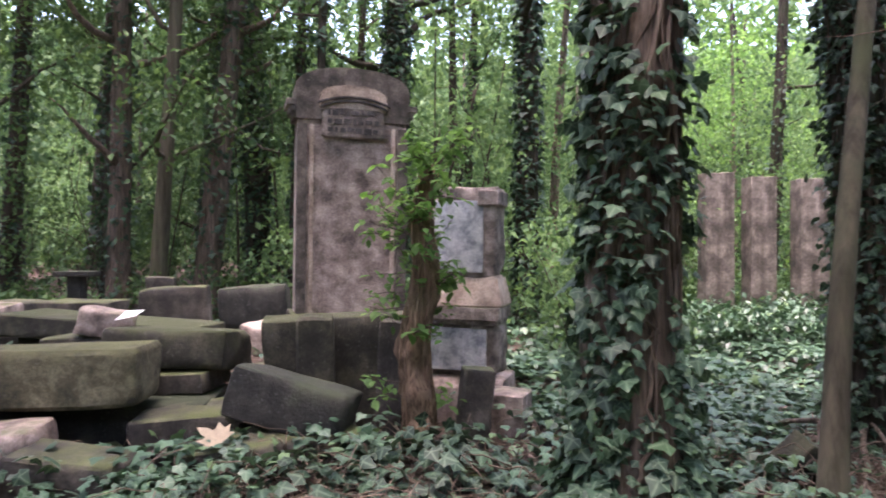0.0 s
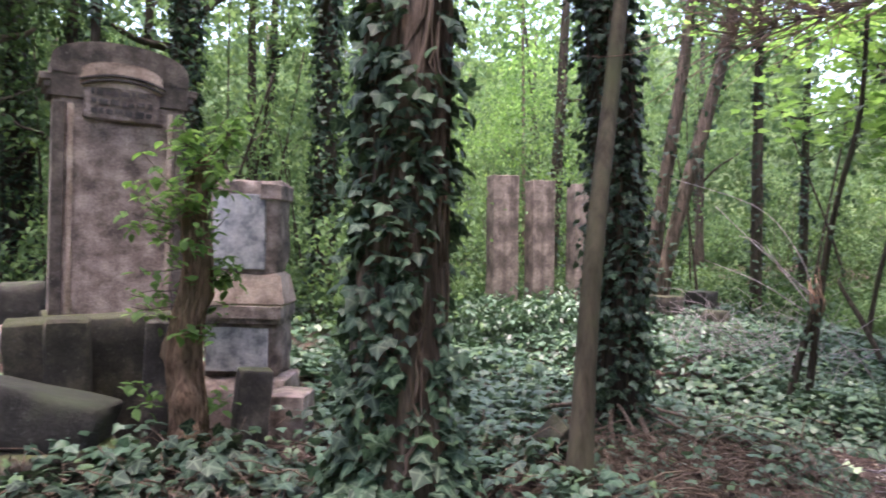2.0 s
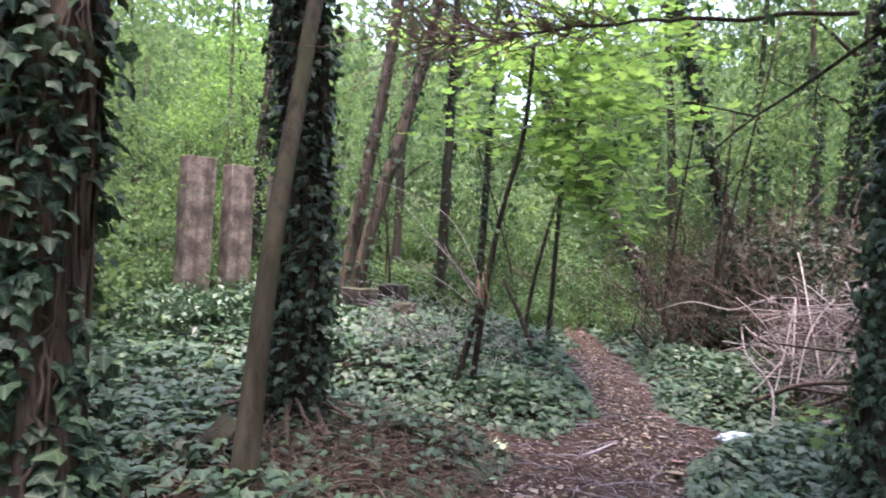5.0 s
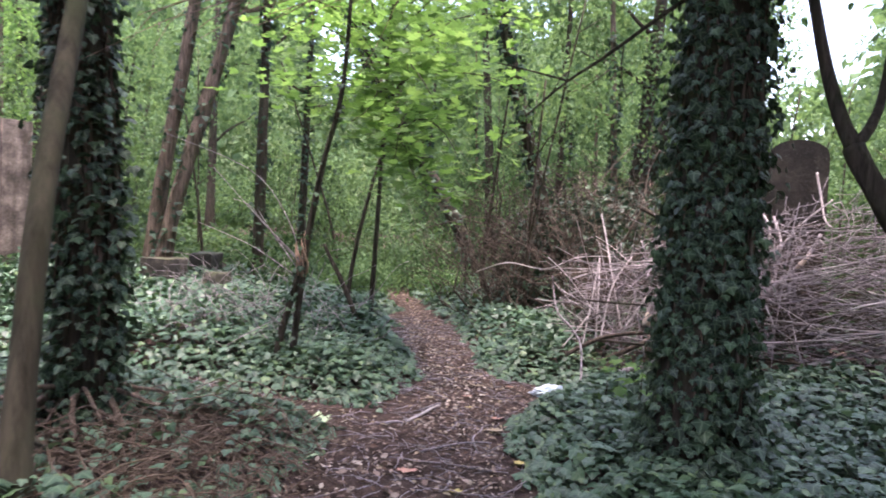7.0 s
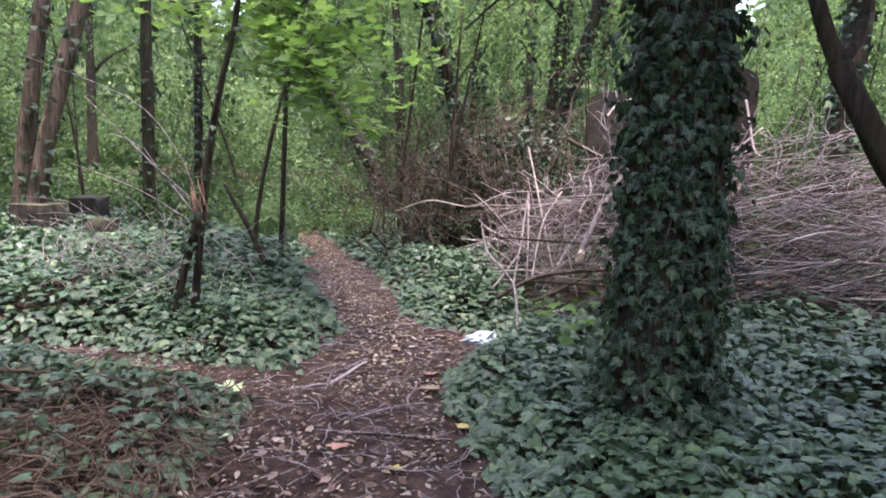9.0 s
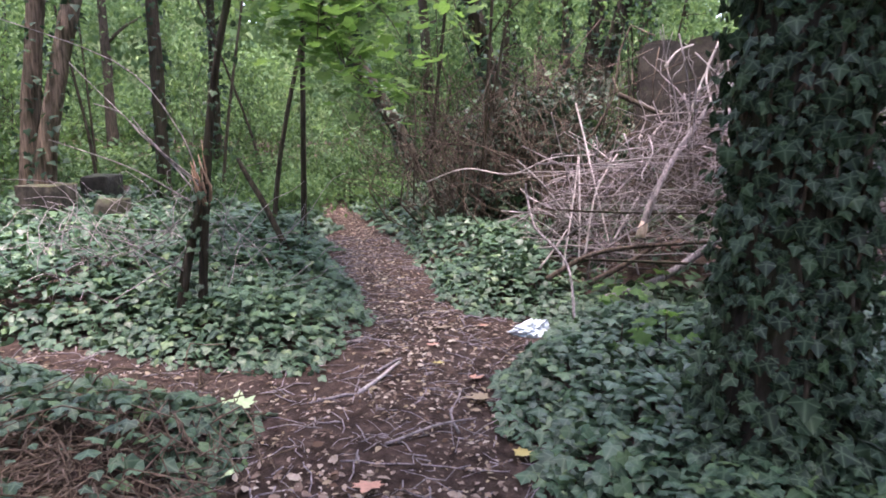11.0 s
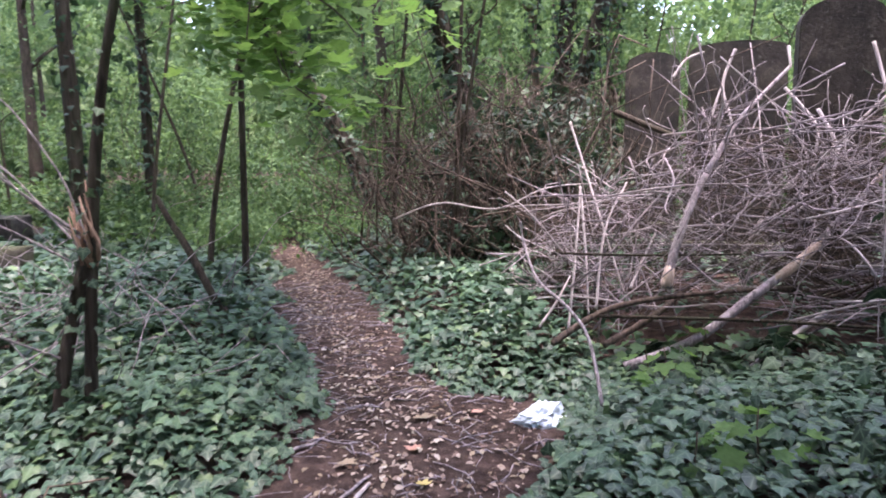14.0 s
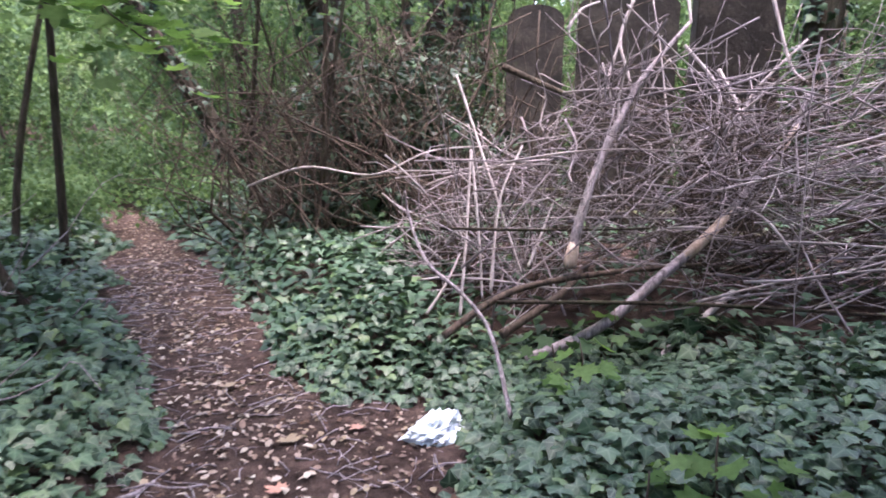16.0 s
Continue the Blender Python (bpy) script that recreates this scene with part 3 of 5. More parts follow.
woodland_tree(-1.9, 9.8, 0.3, -0.1, 0.08, 400, bark_dark, "dark slim trunk added to darken the wood")
woodland_tree(7.08, 10.6, 0.85, -0.65, 0.135, 200, bark_ivy_tree, "one of two leaning brown trunks growing close together")
woodland_tree(6.98, 10.15, 1.55, -1.1, 0.135, 250, bark_ivy_tree, "leaning brown trunk with torn bark")
woodland_tree(10.62, 4.75, -0.95, 1.85, 0.13, 700, bark_dark, "leaning dark trunk with ivy above the thicket")
woodland_tree(13.95, 5.0, 0.6, -2.0, 0.15, 500, bark_dark, "leaning dark trunk behind the brushwood")
woodland_tree(12.75, 7.6, -2.6, 4.0, 0.15, 700, bark_dark, "steeply leaning dark trunk over the path")
woodland_tree(8.47, 9.51, 0.1, 0.1, 0.1, 200, bark_dark, "slim dark trunk in the undergrowth")
woodland_tree(10.9, 11.0, 0.3, 0.2, 0.09, 300, bark_dark, "dark trunk in the undergrowth")
woodland_tree(15.6, 5.4, 0.8, -0.4, 0.2, 500, bark_dark, "forked dark trunk far in the wood")
woodland_tree(6.3, 13.0, 0.5, 0.2, 0.14, 300, bark_dark, "slim trunk in the wood")
woodland_tree(11.6, 0.0, 0.6, -0.4, 0.2, 900, bark_dark, "ivy-clad trunk behind the brushwood")

# surface roots at the foot of the dark trunk
ob = thing("tree_roots", (2.7, 4.3, float(ground_z(2.7, 4.3))), "tangle of brown surface roots at a trunk's foot", "roots")
for i in range(22):
    a = rng.uniform(2.6, 6.0)
    l = rng.uniform(0.35, 0.95)
    b = np.array([2.7 + 0.16 * math.cos(a), 4.3 + 0.16 * math.sin(a), float(ground_z(2.7, 4.3)) + rng.uniform(0.1, 0.32)])
    ex, ey = b[0] + l * math.cos(a + rng.normal(0, 0.4)), b[1] + l * math.sin(a + rng.normal(0, 0.4))
    line = bent(b, (ex, ey, float(ground_z(ex, ey)) + 0.01), 10, 0.07)
    line[:, 2] = np.maximum(line[:, 2], ground_z(line[:, 0], line[:, 1]) + 0.005)
    g = Geo()
    g.tube(line, np.linspace(rng.uniform(0.012, 0.024), 0.005, 10), 7, 0.2, i)
    part("root", g, bark_ivy_tree, ob)

# the young maple over the path
ob = thing("tree", (8.2, 6.65, float(ground_z(8.2, 6.65))), "thin young maple arching bright green leaves over the path", "tree")
g = Geo()
stem = curve_through([(8.2, 6.65, 0.0), (8.27, 6.66, 1.2), (8.38, 6.7, 2.7), (8.3, 6.6, 4.2), (8.0, 6.3, 6.0)], 24)
g.tube(stem, np.linspace(0.04, 0.02, 24), 8)
part("trunk", g, bark_dark, ob)
sprays = []
def maple_limb(a, b):
    """A limb of the young maple with its sprays."""
    limb = bent(a, b, 9, 0.03, -0.1)
    g = Geo()
    g.tube(limb, np.linspace(0.016, 0.004, 9), 5)
    part("limb", g, bark_dark, ob)
    for k in range(2, 9):
        side = rng.normal(0, 0.28, (3, 3)) * np.array([1, 1, 0.35])
        sprays.extend([limb[k] + s for s in side])


maple_limb((8.35, 6.7, 2.4), (6.2, 3.9, 2.2))
maple_limb((8.38, 6.7, 2.8), (6.1, 4.5, 3.1))
maple_limb((8.35, 6.65, 3.2), (6.6, 3.6, 3.0))
maple_limb((8.3, 6.6, 3.6), (6.0, 5.6, 3.7))
maple_limb((8.3, 6.6, 3.9), (7.0, 4.3, 4.1))
maple_limb((8.3, 6.6, 4.2), (6.6, 6.6, 4.4))
maple_limb((8.36, 6.7, 2.6), (7.2, 5.0, 2.1))
maple_limb((8.2, 6.5, 4.6), (7.6, 4.6, 4.9))
maple_limb((8.3, 6.6, 3.3), (7.2, 7.4, 3.5))
maple_limb((8.3, 6.6, 4.0), (9.0, 4.6, 4.4))
maple_limb((8.3, 6.6, 4.4), (8.6, 5.0, 5.2))
maple_limb((8.3, 6.6, 3.0), (6.9, 5.9, 2.9))
maple_limb((8.3, 6.6, 4.6), (6.2, 4.4, 4.6))
maple_limb((8.3, 6.65, 2.9), (5.3, 5.6, 2.75))
maple_limb((8.3, 6.65, 3.3), (5.0, 5.2, 3.3))
maple_limb((8.3, 6.65, 2.9), (5.8, 5.0, 2.55))
maple_limb((8.3, 6.6, 3.7), (5.2, 4.4, 3.9))
maple_limb((8.3, 6.6, 4.1), (5.4, 6.4, 4.0))
maple_limb((8.3, 6.6, 3.5), (5.6, 3.4, 3.4))
maple_limb((8.3, 6.6, 2.7), (6.1, 4.1, 1.8))
maple_limb((8.3, 6.6, 2.7), (5.7, 4.3, 2.15))
maple_limb((8.3, 6.6, 2.5), (6.6, 4.7, 1.95))
maple_limb((8.3, 6.6, 3.2), (5.5, 3.7, 2.6))
g = Geo()
c = np.repeat(np.array(sprays), 7, 0)
n = len(c)
p = c + rng.normal(0, 1, (n, 3)) * np.array([0.17, 0.17, 0.06])
nrm = np.array([0, 0, 1.0]) + rng.normal(0, 0.3, (n, 3))
tip = np.array([-0.6, -0.7, -0.35]) + rng.normal(0, 0.6, (n, 3))
g.leaves(p, nrm, tip, rng.uniform(0.075, 0.145, n), MAPLE)
part("crown", g, bright_leaf, ob, "layered bright yellow-green maple leaves")

# the snapped sapling on the bank
ob = thing("tree", (4.92, 4.88, float(ground_z(4.92, 4.88))), "small dark forked sapling with a snapped, splintered stem", "tree")
for pts, r0, r1, leaves in ((((4.97, 4.86, 0.1), (4.98, 4.83, 0.5), (5.01, 4.8, 0.95), (5.06, 4.77, 1.5), (5.14, 4.72, 2.04), (5.25, 4.62, 2.7), (5.3, 4.6, 3.6)), 0.04, 0.018, 150),
                            (((4.82, 4.93, 0.1), (4.87, 4.91, 0.42), (4.93, 4.87, 0.72), (5.0, 4.8, 1.08)), 0.036, 0.032, 40)):
    g = Geo()
    line = curve_through(pts, 22)
    g.tube(line, np.linspace(r0, r1, 22), 10, 0.25, seed=leaves)
    stem = part("trunk", g, bark_dark, ob)
    g = Geo()
    trunk_ivy(g, line, np.linspace(r0, r1, 22), leaves, 0.055, 0.3, line[-1, 2], 0.7, 4.0, shag=0.05)
    part("ivy_leaves", g, ivy_leaf, stem, "small dark ivy leaves", "stuff")
g = Geo()
for i in range(14):
    a = np.array([5.0, 4.79, 1.0]) + rng.normal(0, 0.024, 3)
    g.tube(bent(a, a + np.array([rng.normal(-0.02, 0.025), rng.normal(0.02, 0.025), rng.uniform(0.1, 0.36)]), 4, 0.04), [0.012, 0.011, 0.007, 0.002], 5)
part("splintered_wood", g, splinter_wood, ob, "pale reddish splintered wood")
for knots in (((4.98, 4.82, 1.15), (4.72, 5.0, 1.45), (4.62, 5.1, 1.62), (4.5, 5.2, 1.68)), ((5.0, 4.8, 1.1), (4.8, 4.95, 1.35), (4.66, 5.05, 1.6)), ((5.04, 4.9, 1.05), (4.95, 5.2, 1.4), (4.89, 5.4, 1.58), (4.88, 6.0, 2.0)), ((5.06, 4.88, 1.1), (5.0, 5.0, 1.5), (4.8, 5.3, 1.95), (4.2, 5.8, 2.25)),
              ((4.98, 4.9, 1.0), (4.7, 5.15, 1.25), (4.3, 5.4, 1.45)), ((4.9, 4.9, 0.5), (4.5, 4.85, 0.75), (4.1, 4.9, 0.95))):
    g = Geo()
    g.tube(curve_through(knots, 14), np.linspace(0.007, 0.003, 14), 5)
    part("branch", g, stick_bark, ob, "bare grey bent branch")

# a dead stem leaning into the bank behind it
ob = thing("dead_stem", (6.63, 5.49, float(ground_z(6.63, 5.49))), "dark dead stem leaning out of the ivy bank", "stem")
g = Geo()
g.tube(curve_through([(6.65, 5.4, 0.1), (6.6, 5.75, 0.75), (6.6, 5.98, 1.05), (6.62, 6.1, 1.2)], 16), np.linspace(0.032, 0.022, 16), 9, 0.2)
part("stem", g, bark_dark, ob)

# the forked limb that reaches in beside the thick trunk
ob = thing("tree", (5.1, -1.4, float(ground_z(5.1, -1.4))), "small dark forked tree leaning beside the brushwood", "tree")
for knots, r0, r1 in ((((5.1, -1.4, 0.0), (4.9, -0.7, 0.7), (4.6, 0.05, 1.45), (4.5, 0.3, 1.85), (4.52, 0.4, 2.05)), 0.065, 0.05),
                      (((4.52, 0.4, 2.05), (4.55, 0.5, 2.3), (4.64, 0.64, 2.85), (4.6, 0.9, 4.2)), 0.042, 0.02), (((4.52, 0.4, 2.05), (4.68, 0.33, 2.2), (4.85, 0.29, 2.5), (5.0, 0.2, 3.6)), 0.03, 0.015)):
    g = Geo()
    g.tube(curve_through(knots, 20), np.linspace(r0, r1, 20), 12, 0.14)
    part("limb", g, bark_dark, ob)
# Leaf mass added high up, only to shade the thick trunk.
g = Geo()
c = np.array([4.9, 0.3, 4.1]) + rng.normal(0, 1, (130, 3)) * np.array([0.9, 0.9, 0.5])
c[:, 2] = np.maximum(c[:, 2], 3.35)
clump_leaves(g, c, 24, 0.22, 0.1, OVAL)
part("crown", g, wood_leaf, ob, "green leaves added overhead to shade the thick trunk")

# a dry branch that hangs from the thick trunk over the path
ob = thing("hanging_branch", (4.75, 1.15, 2.9), "dark bare forked branch hanging beside the ivy trunk", "branch")
for knots, r0, r1 in ((((4.72, 1.2, 3.05), (4.6, 1.42, 2.87), (4.45, 1.7, 2.62), (4.35, 1.92, 2.45), (4.24, 2.12, 2.24)), 0.016, 0.006), (((4.36, 1.9, 2.46), (4.36, 2.15, 2.54), (4.33, 2.4, 2.61)), 0.008, 0.003),
                      (((4.5, 1.62, 2.7), (4.42, 1.6, 2.5), (4.4, 1.55, 2.35)), 0.006, 0.002)):
    g = Geo()
    g.tube(curve_through(knots, 16), np.linspace(r0, r1, 16), 6, 0.15)
    part("limb", g, bark_dark, ob)

# ---- the wood around: filler trees and undergrowth ----
def free_of_view(x, y, d):
    return off_line(np.array(x), np.array(y), MAIN) > d


spots = []
tries = 0
while len(spots) < 120 and tries < 6000:
    tries += 1
    a = rng.uniform(-50, 150) if len(spots) < 92 else rng.uniform(150, 310)
    d = rng.uniform(13.5, 40) if len(spots) < 92 else rng.uniform(6, 25)
    x, y = 2 + d * math.sin(radians(a)), 1.5 + d * math.cos(radians(a))
    if 81 < math.degrees(math.atan2(x - 0.5, y)) < 90 or abs((y - 0.3) * math.cos(0.755) - (x - 0.6) * math.sin(0.755)) < 1.5:
        continue
    if free_of_view(x, y, 1.1) and all(math.hypot(x - u, y - w) > 1.4 for u, w in spots):
        spots.append((x, y))
for x, y in spots:
    r = rng.uniform(0.06, 0.17)
    dx, dy = rng.normal(0, 0.6, 2)
    far = math.hypot(x - 3, y - 2)
    lo = 1.8 if far > 15 else 3.5
    # Leaf tone follows direction: dark for the shaded left, bright for a lit patch.
    tree("grey-brown woodland tree, light and shade toned into its leaves", [(x, y, 0), (x + dx * 0.3, y + dy * 0.3, 4), (x + dx, y + dy, rng.uniform(9, 11.5))], r, r * 0.35, bark_dark if rng.random() < 0.6 else bark_ivy_tree,
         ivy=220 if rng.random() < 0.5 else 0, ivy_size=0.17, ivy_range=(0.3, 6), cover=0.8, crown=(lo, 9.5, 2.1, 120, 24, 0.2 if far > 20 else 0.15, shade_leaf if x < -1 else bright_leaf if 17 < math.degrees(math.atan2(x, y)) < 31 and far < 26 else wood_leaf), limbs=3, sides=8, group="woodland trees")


def shrub(x, y, reach, height, clumps, per, size, mat, label, shape=None, low=0.25):
    gz = float(ground_z(x, y))
    ob = thing("shrub", (x, y, gz), label, "shrub", "undergrowth")
    u = unit(rng.normal(0, 1, (clumps, 3))) * rng.uniform(0.45, 1.0, (clumps, 1)) ** 0.5
    c = np.stack([x + u[:, 0] * reach, y + u[:, 1] * reach, gz + low + (u[:, 2] * 0.5 + 0.5) * height], 1)
    g = Geo()
    for k in range(0, clumps, 5):
        b = np.array([x + rng.normal(0, 0.12), y + rng.normal(0, 0.12), gz - 0.03])
        g.tube(bent(b, c[k], 5, 0.08), np.linspace(0.014, 0.004, 5), 3, caps=False)
    part("stem_growth", g, bark_dark, ob, "thin dark stems", "stuff")
    g = Geo()
    clump_leaves(g, c, per, 0.2, size, shape or BLADE)
    part("foliage", g, mat, ob)
    return ob


count = 0
tries = 0
while count < 190 and tries < 5000:
    tries += 1
    a, d = rng.uniform(-45, 135), rng.uniform(8.5, 30)
    x, y = 2 + d * math.sin(radians(a)), 1.5 + d * math.cos(radians(a))
    if not free_of_view(x, y, 1.2) or (d < 10.5 and 8 < a < 35) or (6.5 < x < 9.6 and -2 < y < 4.3) or (x < 0.5 and y < 8.5) or (8.6 < x < 13.2 and 2.0 < y < 7.2):
        continue
    tall = rng.uniform(1.2, 4.5) if d > 13 else rng.uniform(0.25, 0.7)
    # Nearer shrubs take the darker leaf, with shade in its colour.
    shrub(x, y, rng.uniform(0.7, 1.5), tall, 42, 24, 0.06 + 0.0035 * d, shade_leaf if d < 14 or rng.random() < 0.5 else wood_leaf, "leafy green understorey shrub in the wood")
    count += 1
# One shrub keeps the brighter leaf: the lit patch is in its colour.
for x, y, r, h, m in ((4.9, 12.6, 1.5, 3.8, wood_leaf), (6.3, 14.2, 1.8, 4.4, bright_leaf), (3.6, 13.6, 1.4, 4.0, wood_leaf), (4.2, 9.2, 0.8, 0.3, ground_ivy_leaf), (5.3, 9.4, 0.8, 0.25, ground_ivy_leaf),
                      (3.2, 8.7, 0.7, 0.35, ground_ivy_leaf), (1.6, 7.6, 0.8, 1.5, wood_leaf), (2.1, 9.2, 0.9, 1.7, wood_leaf), (-2.6, 13.5, 1.2, 3.2, wood_leaf), (-1.6, 9.4, 0.8, 1.6, wood_leaf)):
    shrub(x, y, r, h, 60, 26, 0.1, m, "leafy green shrub growing between the graves")
for x, y, r, h in ((12.4, 9.9, 0.6, 0.7), (13.3, 10.6, 0.8, 1.2), (11.9, 9.7, 0.5, 0.5), (12.9, 9.2, 0.7, 1.0), (14.4, 11.6, 1.0, 1.8), (13.6, 12.4, 0.9, 1.5), (11.2, 9.5, 0.5, 0.5), (12.2, 8.6, 0.5, 0.7), (10.0, 8.3, 0.45, 0.4), (9.3, 8.0, 0.5, 0.5), (10.9, 7.2, 0.5, 0.5)):
    shrub(x, y, r, h, 46, 24, 0.085, shade_leaf if h > 0.6 else wood_leaf, "soft green herbs closing in over the path", low=0.08)

# thin young stems standing between the trunks
count = 0
while count < 46:
    a, d = rng.uniform(-30, 100), rng.uniform(8.5, 15)
    x, y = 1.5 + d * math.sin(radians(a)), 1 + d * math.cos(radians(a))
    if not free_of_view(x, y, 0.7) or (6.5 < x < 13 and -2 < y < 4.0) or (x < 0.6 and y < 8.5) or (2.8 < x < 6.2 and y < 11):
        continue
    lean = rng.normal(0, 0.35, 2)
    r = rng.uniform(0.014, 0.036)
    top = rng.uniform(3.6, 5.4)
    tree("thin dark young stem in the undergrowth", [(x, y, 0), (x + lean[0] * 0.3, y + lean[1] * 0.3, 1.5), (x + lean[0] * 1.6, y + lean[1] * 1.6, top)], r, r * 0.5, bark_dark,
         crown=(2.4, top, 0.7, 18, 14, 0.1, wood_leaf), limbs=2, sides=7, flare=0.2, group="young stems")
    count += 1
g = Geo()
for i in range(130):
    x, y = rng.normal(5.4, 0.9), rng.normal(6.0, 0.75)
    if off_path(np.array(x), np.array(y)) < 0.5:
        continue
    z = float(ground_z(x, y))
    a, l = rng.uniform(0, 6.28), rng.uniform(0.4, 1.1)
    line = bent((x, y, z), (x + l * math.cos(a), y + l * math.sin(a), z + rng.uniform(0.2, 0.9)), 8, 0.08, -0.12)
    g.tube(line, np.linspace(rng.uniform(0.003, 0.007), 0.002, 8), 4, caps=False)
single("dead_twigs", g, stick_bark, "thin grey dead twigs arching over the ivy bank", "twigs", "stuff")

# far edge of the wood
g = Geo()
n = 85000
a = rng.uniform(0, 2 * math.pi, n)
d = rng.uniform(41, 53, n)
p = np.stack([3 + d * np.cos(a), 3 + d * np.sin(a), rng.uniform(0, 1, n) ** 0.9 * (17 + 5 * vnoise(a * 6, a * 0, 2)) + 0.3], 1)
turn = (a + math.pi) % (2 * math.pi) - math.pi
gap = (np.abs(turn - 0.07) < 0.08) | (np.abs(turn - 0.76) < 0.02)
p[gap, 2] *= 0.55
nrm, tip = droop(n, 1.0)
g.leaves(p, nrm, tip, rng.uniform(0.55, 1.1, n), BLADE)
single("far_woods", g, wood_leaf, "dense green far edge of the wood", "woods", "stuff")

# the wood beyond, as a plain uneven wall of green
g = Geo()
k = 240
a = np.linspace(0, 2 * math.pi, k, endpoint=False)
rows = []
for level in np.linspace(0, 1, 9):
    h = 15 + 4.5 * vnoise(np.cos(a) * 6 + 9, np.sin(a) * 6 + 9, 8) + 2.5 * vnoise(np.cos(a) * 30 + 40, np.sin(a) * 30 + 40, 9)
    turn = (a + math.pi) % (2 * math.pi) - math.pi
    h = h * (1 - 0.5 * np.exp(-((turn - 0.07) / 0.09) ** 2)) * (1 - 0.55 * np.exp(-((turn - 0.76) / 0.03) ** 2))
    rr = 57 + 2.5 * vnoise(np.cos(a) * 14 + 20 + level * 5, np.sin(a) * 14 + 20, 5) + 3 * level
    rows.append(np.stack([3 + rr * np.cos(a), 3 + rr * np.sin(a), -1 + level * (h + 1)], 1))
i, j = np.meshgrid(np.arange(8), np.arange(k), indexing="ij")
q = np.stack([i * k + j, i * k + (j + 1) % k, (i + 1) * k + (j + 1) % k, (i + 1) * k + j], -1).reshape(-1, 4)
g.add(np.concatenate(rows), np.concatenate([q[:, [0, 1, 2]], q[:, [0, 2, 3]]]))
m, nt, bsdf = nodes_of("far_foliage")
v = coords(nt)
nt.links.new(ramp(nt, noise_of(nt, v, 1.1, 8, 0.75), [(0.38, (0.04, 0.075, 0.035)), (0.5, (0.12, 0.19, 0.08)), (0.62, (0.25, 0.35, 0.15))]), bsdf.inputs["Base Color"])
bsdf.inputs["Roughness"].default_value = 1.0
bump_of(nt, bsdf, noise_of(nt, v, 0.9, 8, 0.75), 1.0, 1.0)
single("backdrop", g, m, "distant green wall of woodland foliage", "woods", "structure")

# ---- gravestones ----
def stone_bm(parts):
    """Worn blocks: (centre, size, bevel) joined into one mesh; edges rounded and faces slightly uneven."""
    out = bmesh.new()
    for (cx, cy, cz), (sx, sy, sz), bev in parts:
        bm = bmesh.new()
        bmesh.ops.create_cube(bm, size=1, matrix=Matrix.Translation((cx, cy, cz)) @ Matrix.Diagonal((sx, sy, sz, 1)))
        bmesh.ops.bevel(bm, geom=bm.edges[:], offset=bev * 0.35, segments=1, affect="EDGES")
        bmesh.ops.subdivide_edges(bm, edges=[e for e in bm.edges if e.calc_length() > 0.12], cuts=6, use_grid_fill=True)
        half = Vector((sx, sy, sz)) / 2
        chip = min(sx, sy, sz) * 0.22 if bev >= 0.03 else 0.0
        for v in bm.verts:
            d = v.co - Vector((cx, cy, cz))
            rim = sorted(abs(d[k]) / half[k] for k in range(3))
            if chip and rim[1] > 0.75:
                bite = max(0.0, noise.noise(v.co * 3.1 + Vector((sx * 7, sy * 3, cx * 5))) + 0.12) * (rim[1] - 0.75) / 0.25
                v.co -= d.normalized() * chip * bite * (1.6 if rim[0] > 0.7 else 1.0)
            k = noise.noise(v.co * 5 + Vector((cx * 9, sx * 5, sz * 7))) * 0.5 + noise.noise(v.co * 16 + Vector((sx, sy, sz)) * 9) * 0.35
            v.co += (v.co - Vector((cx, cy, cz))).normalized() * k * min(bev * 1.1, 0.03)
        me = bpy.data.meshes.new("tmp")
        bm.to_mesh(me)
        bm.free()
        out.from_mesh(me)
        bpy.data.meshes.remove(me)
    return out


def arch_bm(width, low, rise, depth, y0, steps=14, foot=0.0):
    """A slab with a segmental arched top."""
    bm = bmesh.new()
    half = width / 2
    outline = [(-half, foot), (half, foot)] + [(half * math.cos(math.pi * i / steps), low + rise * math.sin(math.pi * i / steps) ** 0.8) for i in range(steps + 1)]
    front = [bm.verts.new((x, y0, z)) for x, z in outline]
    face = bm.faces.new(front)
    out = bmesh.ops.extrude_face_region(bm, geom=[face])
    bmesh.ops.translate(bm, verts=[v for v in out["geom"] if isinstance(v, bmesh.types.BMVert)], vec=(0, depth, 0))
    bmesh.ops.recalc_face_normals(bm, faces=bm.faces[:])
    bmesh.ops.bevel(bm, geom=[e for e in bm.edges if e.calc_face_angle(0) > 0.6], offset=0.012, segments=2, affect="EDGES")
    return bm


def grave(name, m, label, category="gravestone", group="old gravestones"):
    ob = new(name)
    ob.matrix_world = m
    ob.empty_display_size = 0.2
    return tagged(ob, label, category, group)


def frustum_bm(w0, d0, w1, d1, z0, z1):
    """A block that narrows upwards, with worn edges."""
    bm = bmesh.new()
    bmesh.ops.create_cube(bm, size=1)
    for v in bm.verts:
        up = v.co.z > 0
        v.co = Vector((v.co.x * (w1 if up else w0), v.co.y * (d1 if up else d0), z1 if up else z0))
    bmesh.ops.bevel(bm, geom=bm.edges[:], offset=0.018, segments=2, affect="EDGES")
    return bm


# the tall monument with an arched head
ob = grave("monument", pose(-0.8, 5.6, 0.24, 1.0, 0.6, 17) @ Matrix.Diagonal((1.1, 1, 1, 1)), "tall weathered sandstone monument with an arched head and worn inscription", "monument")
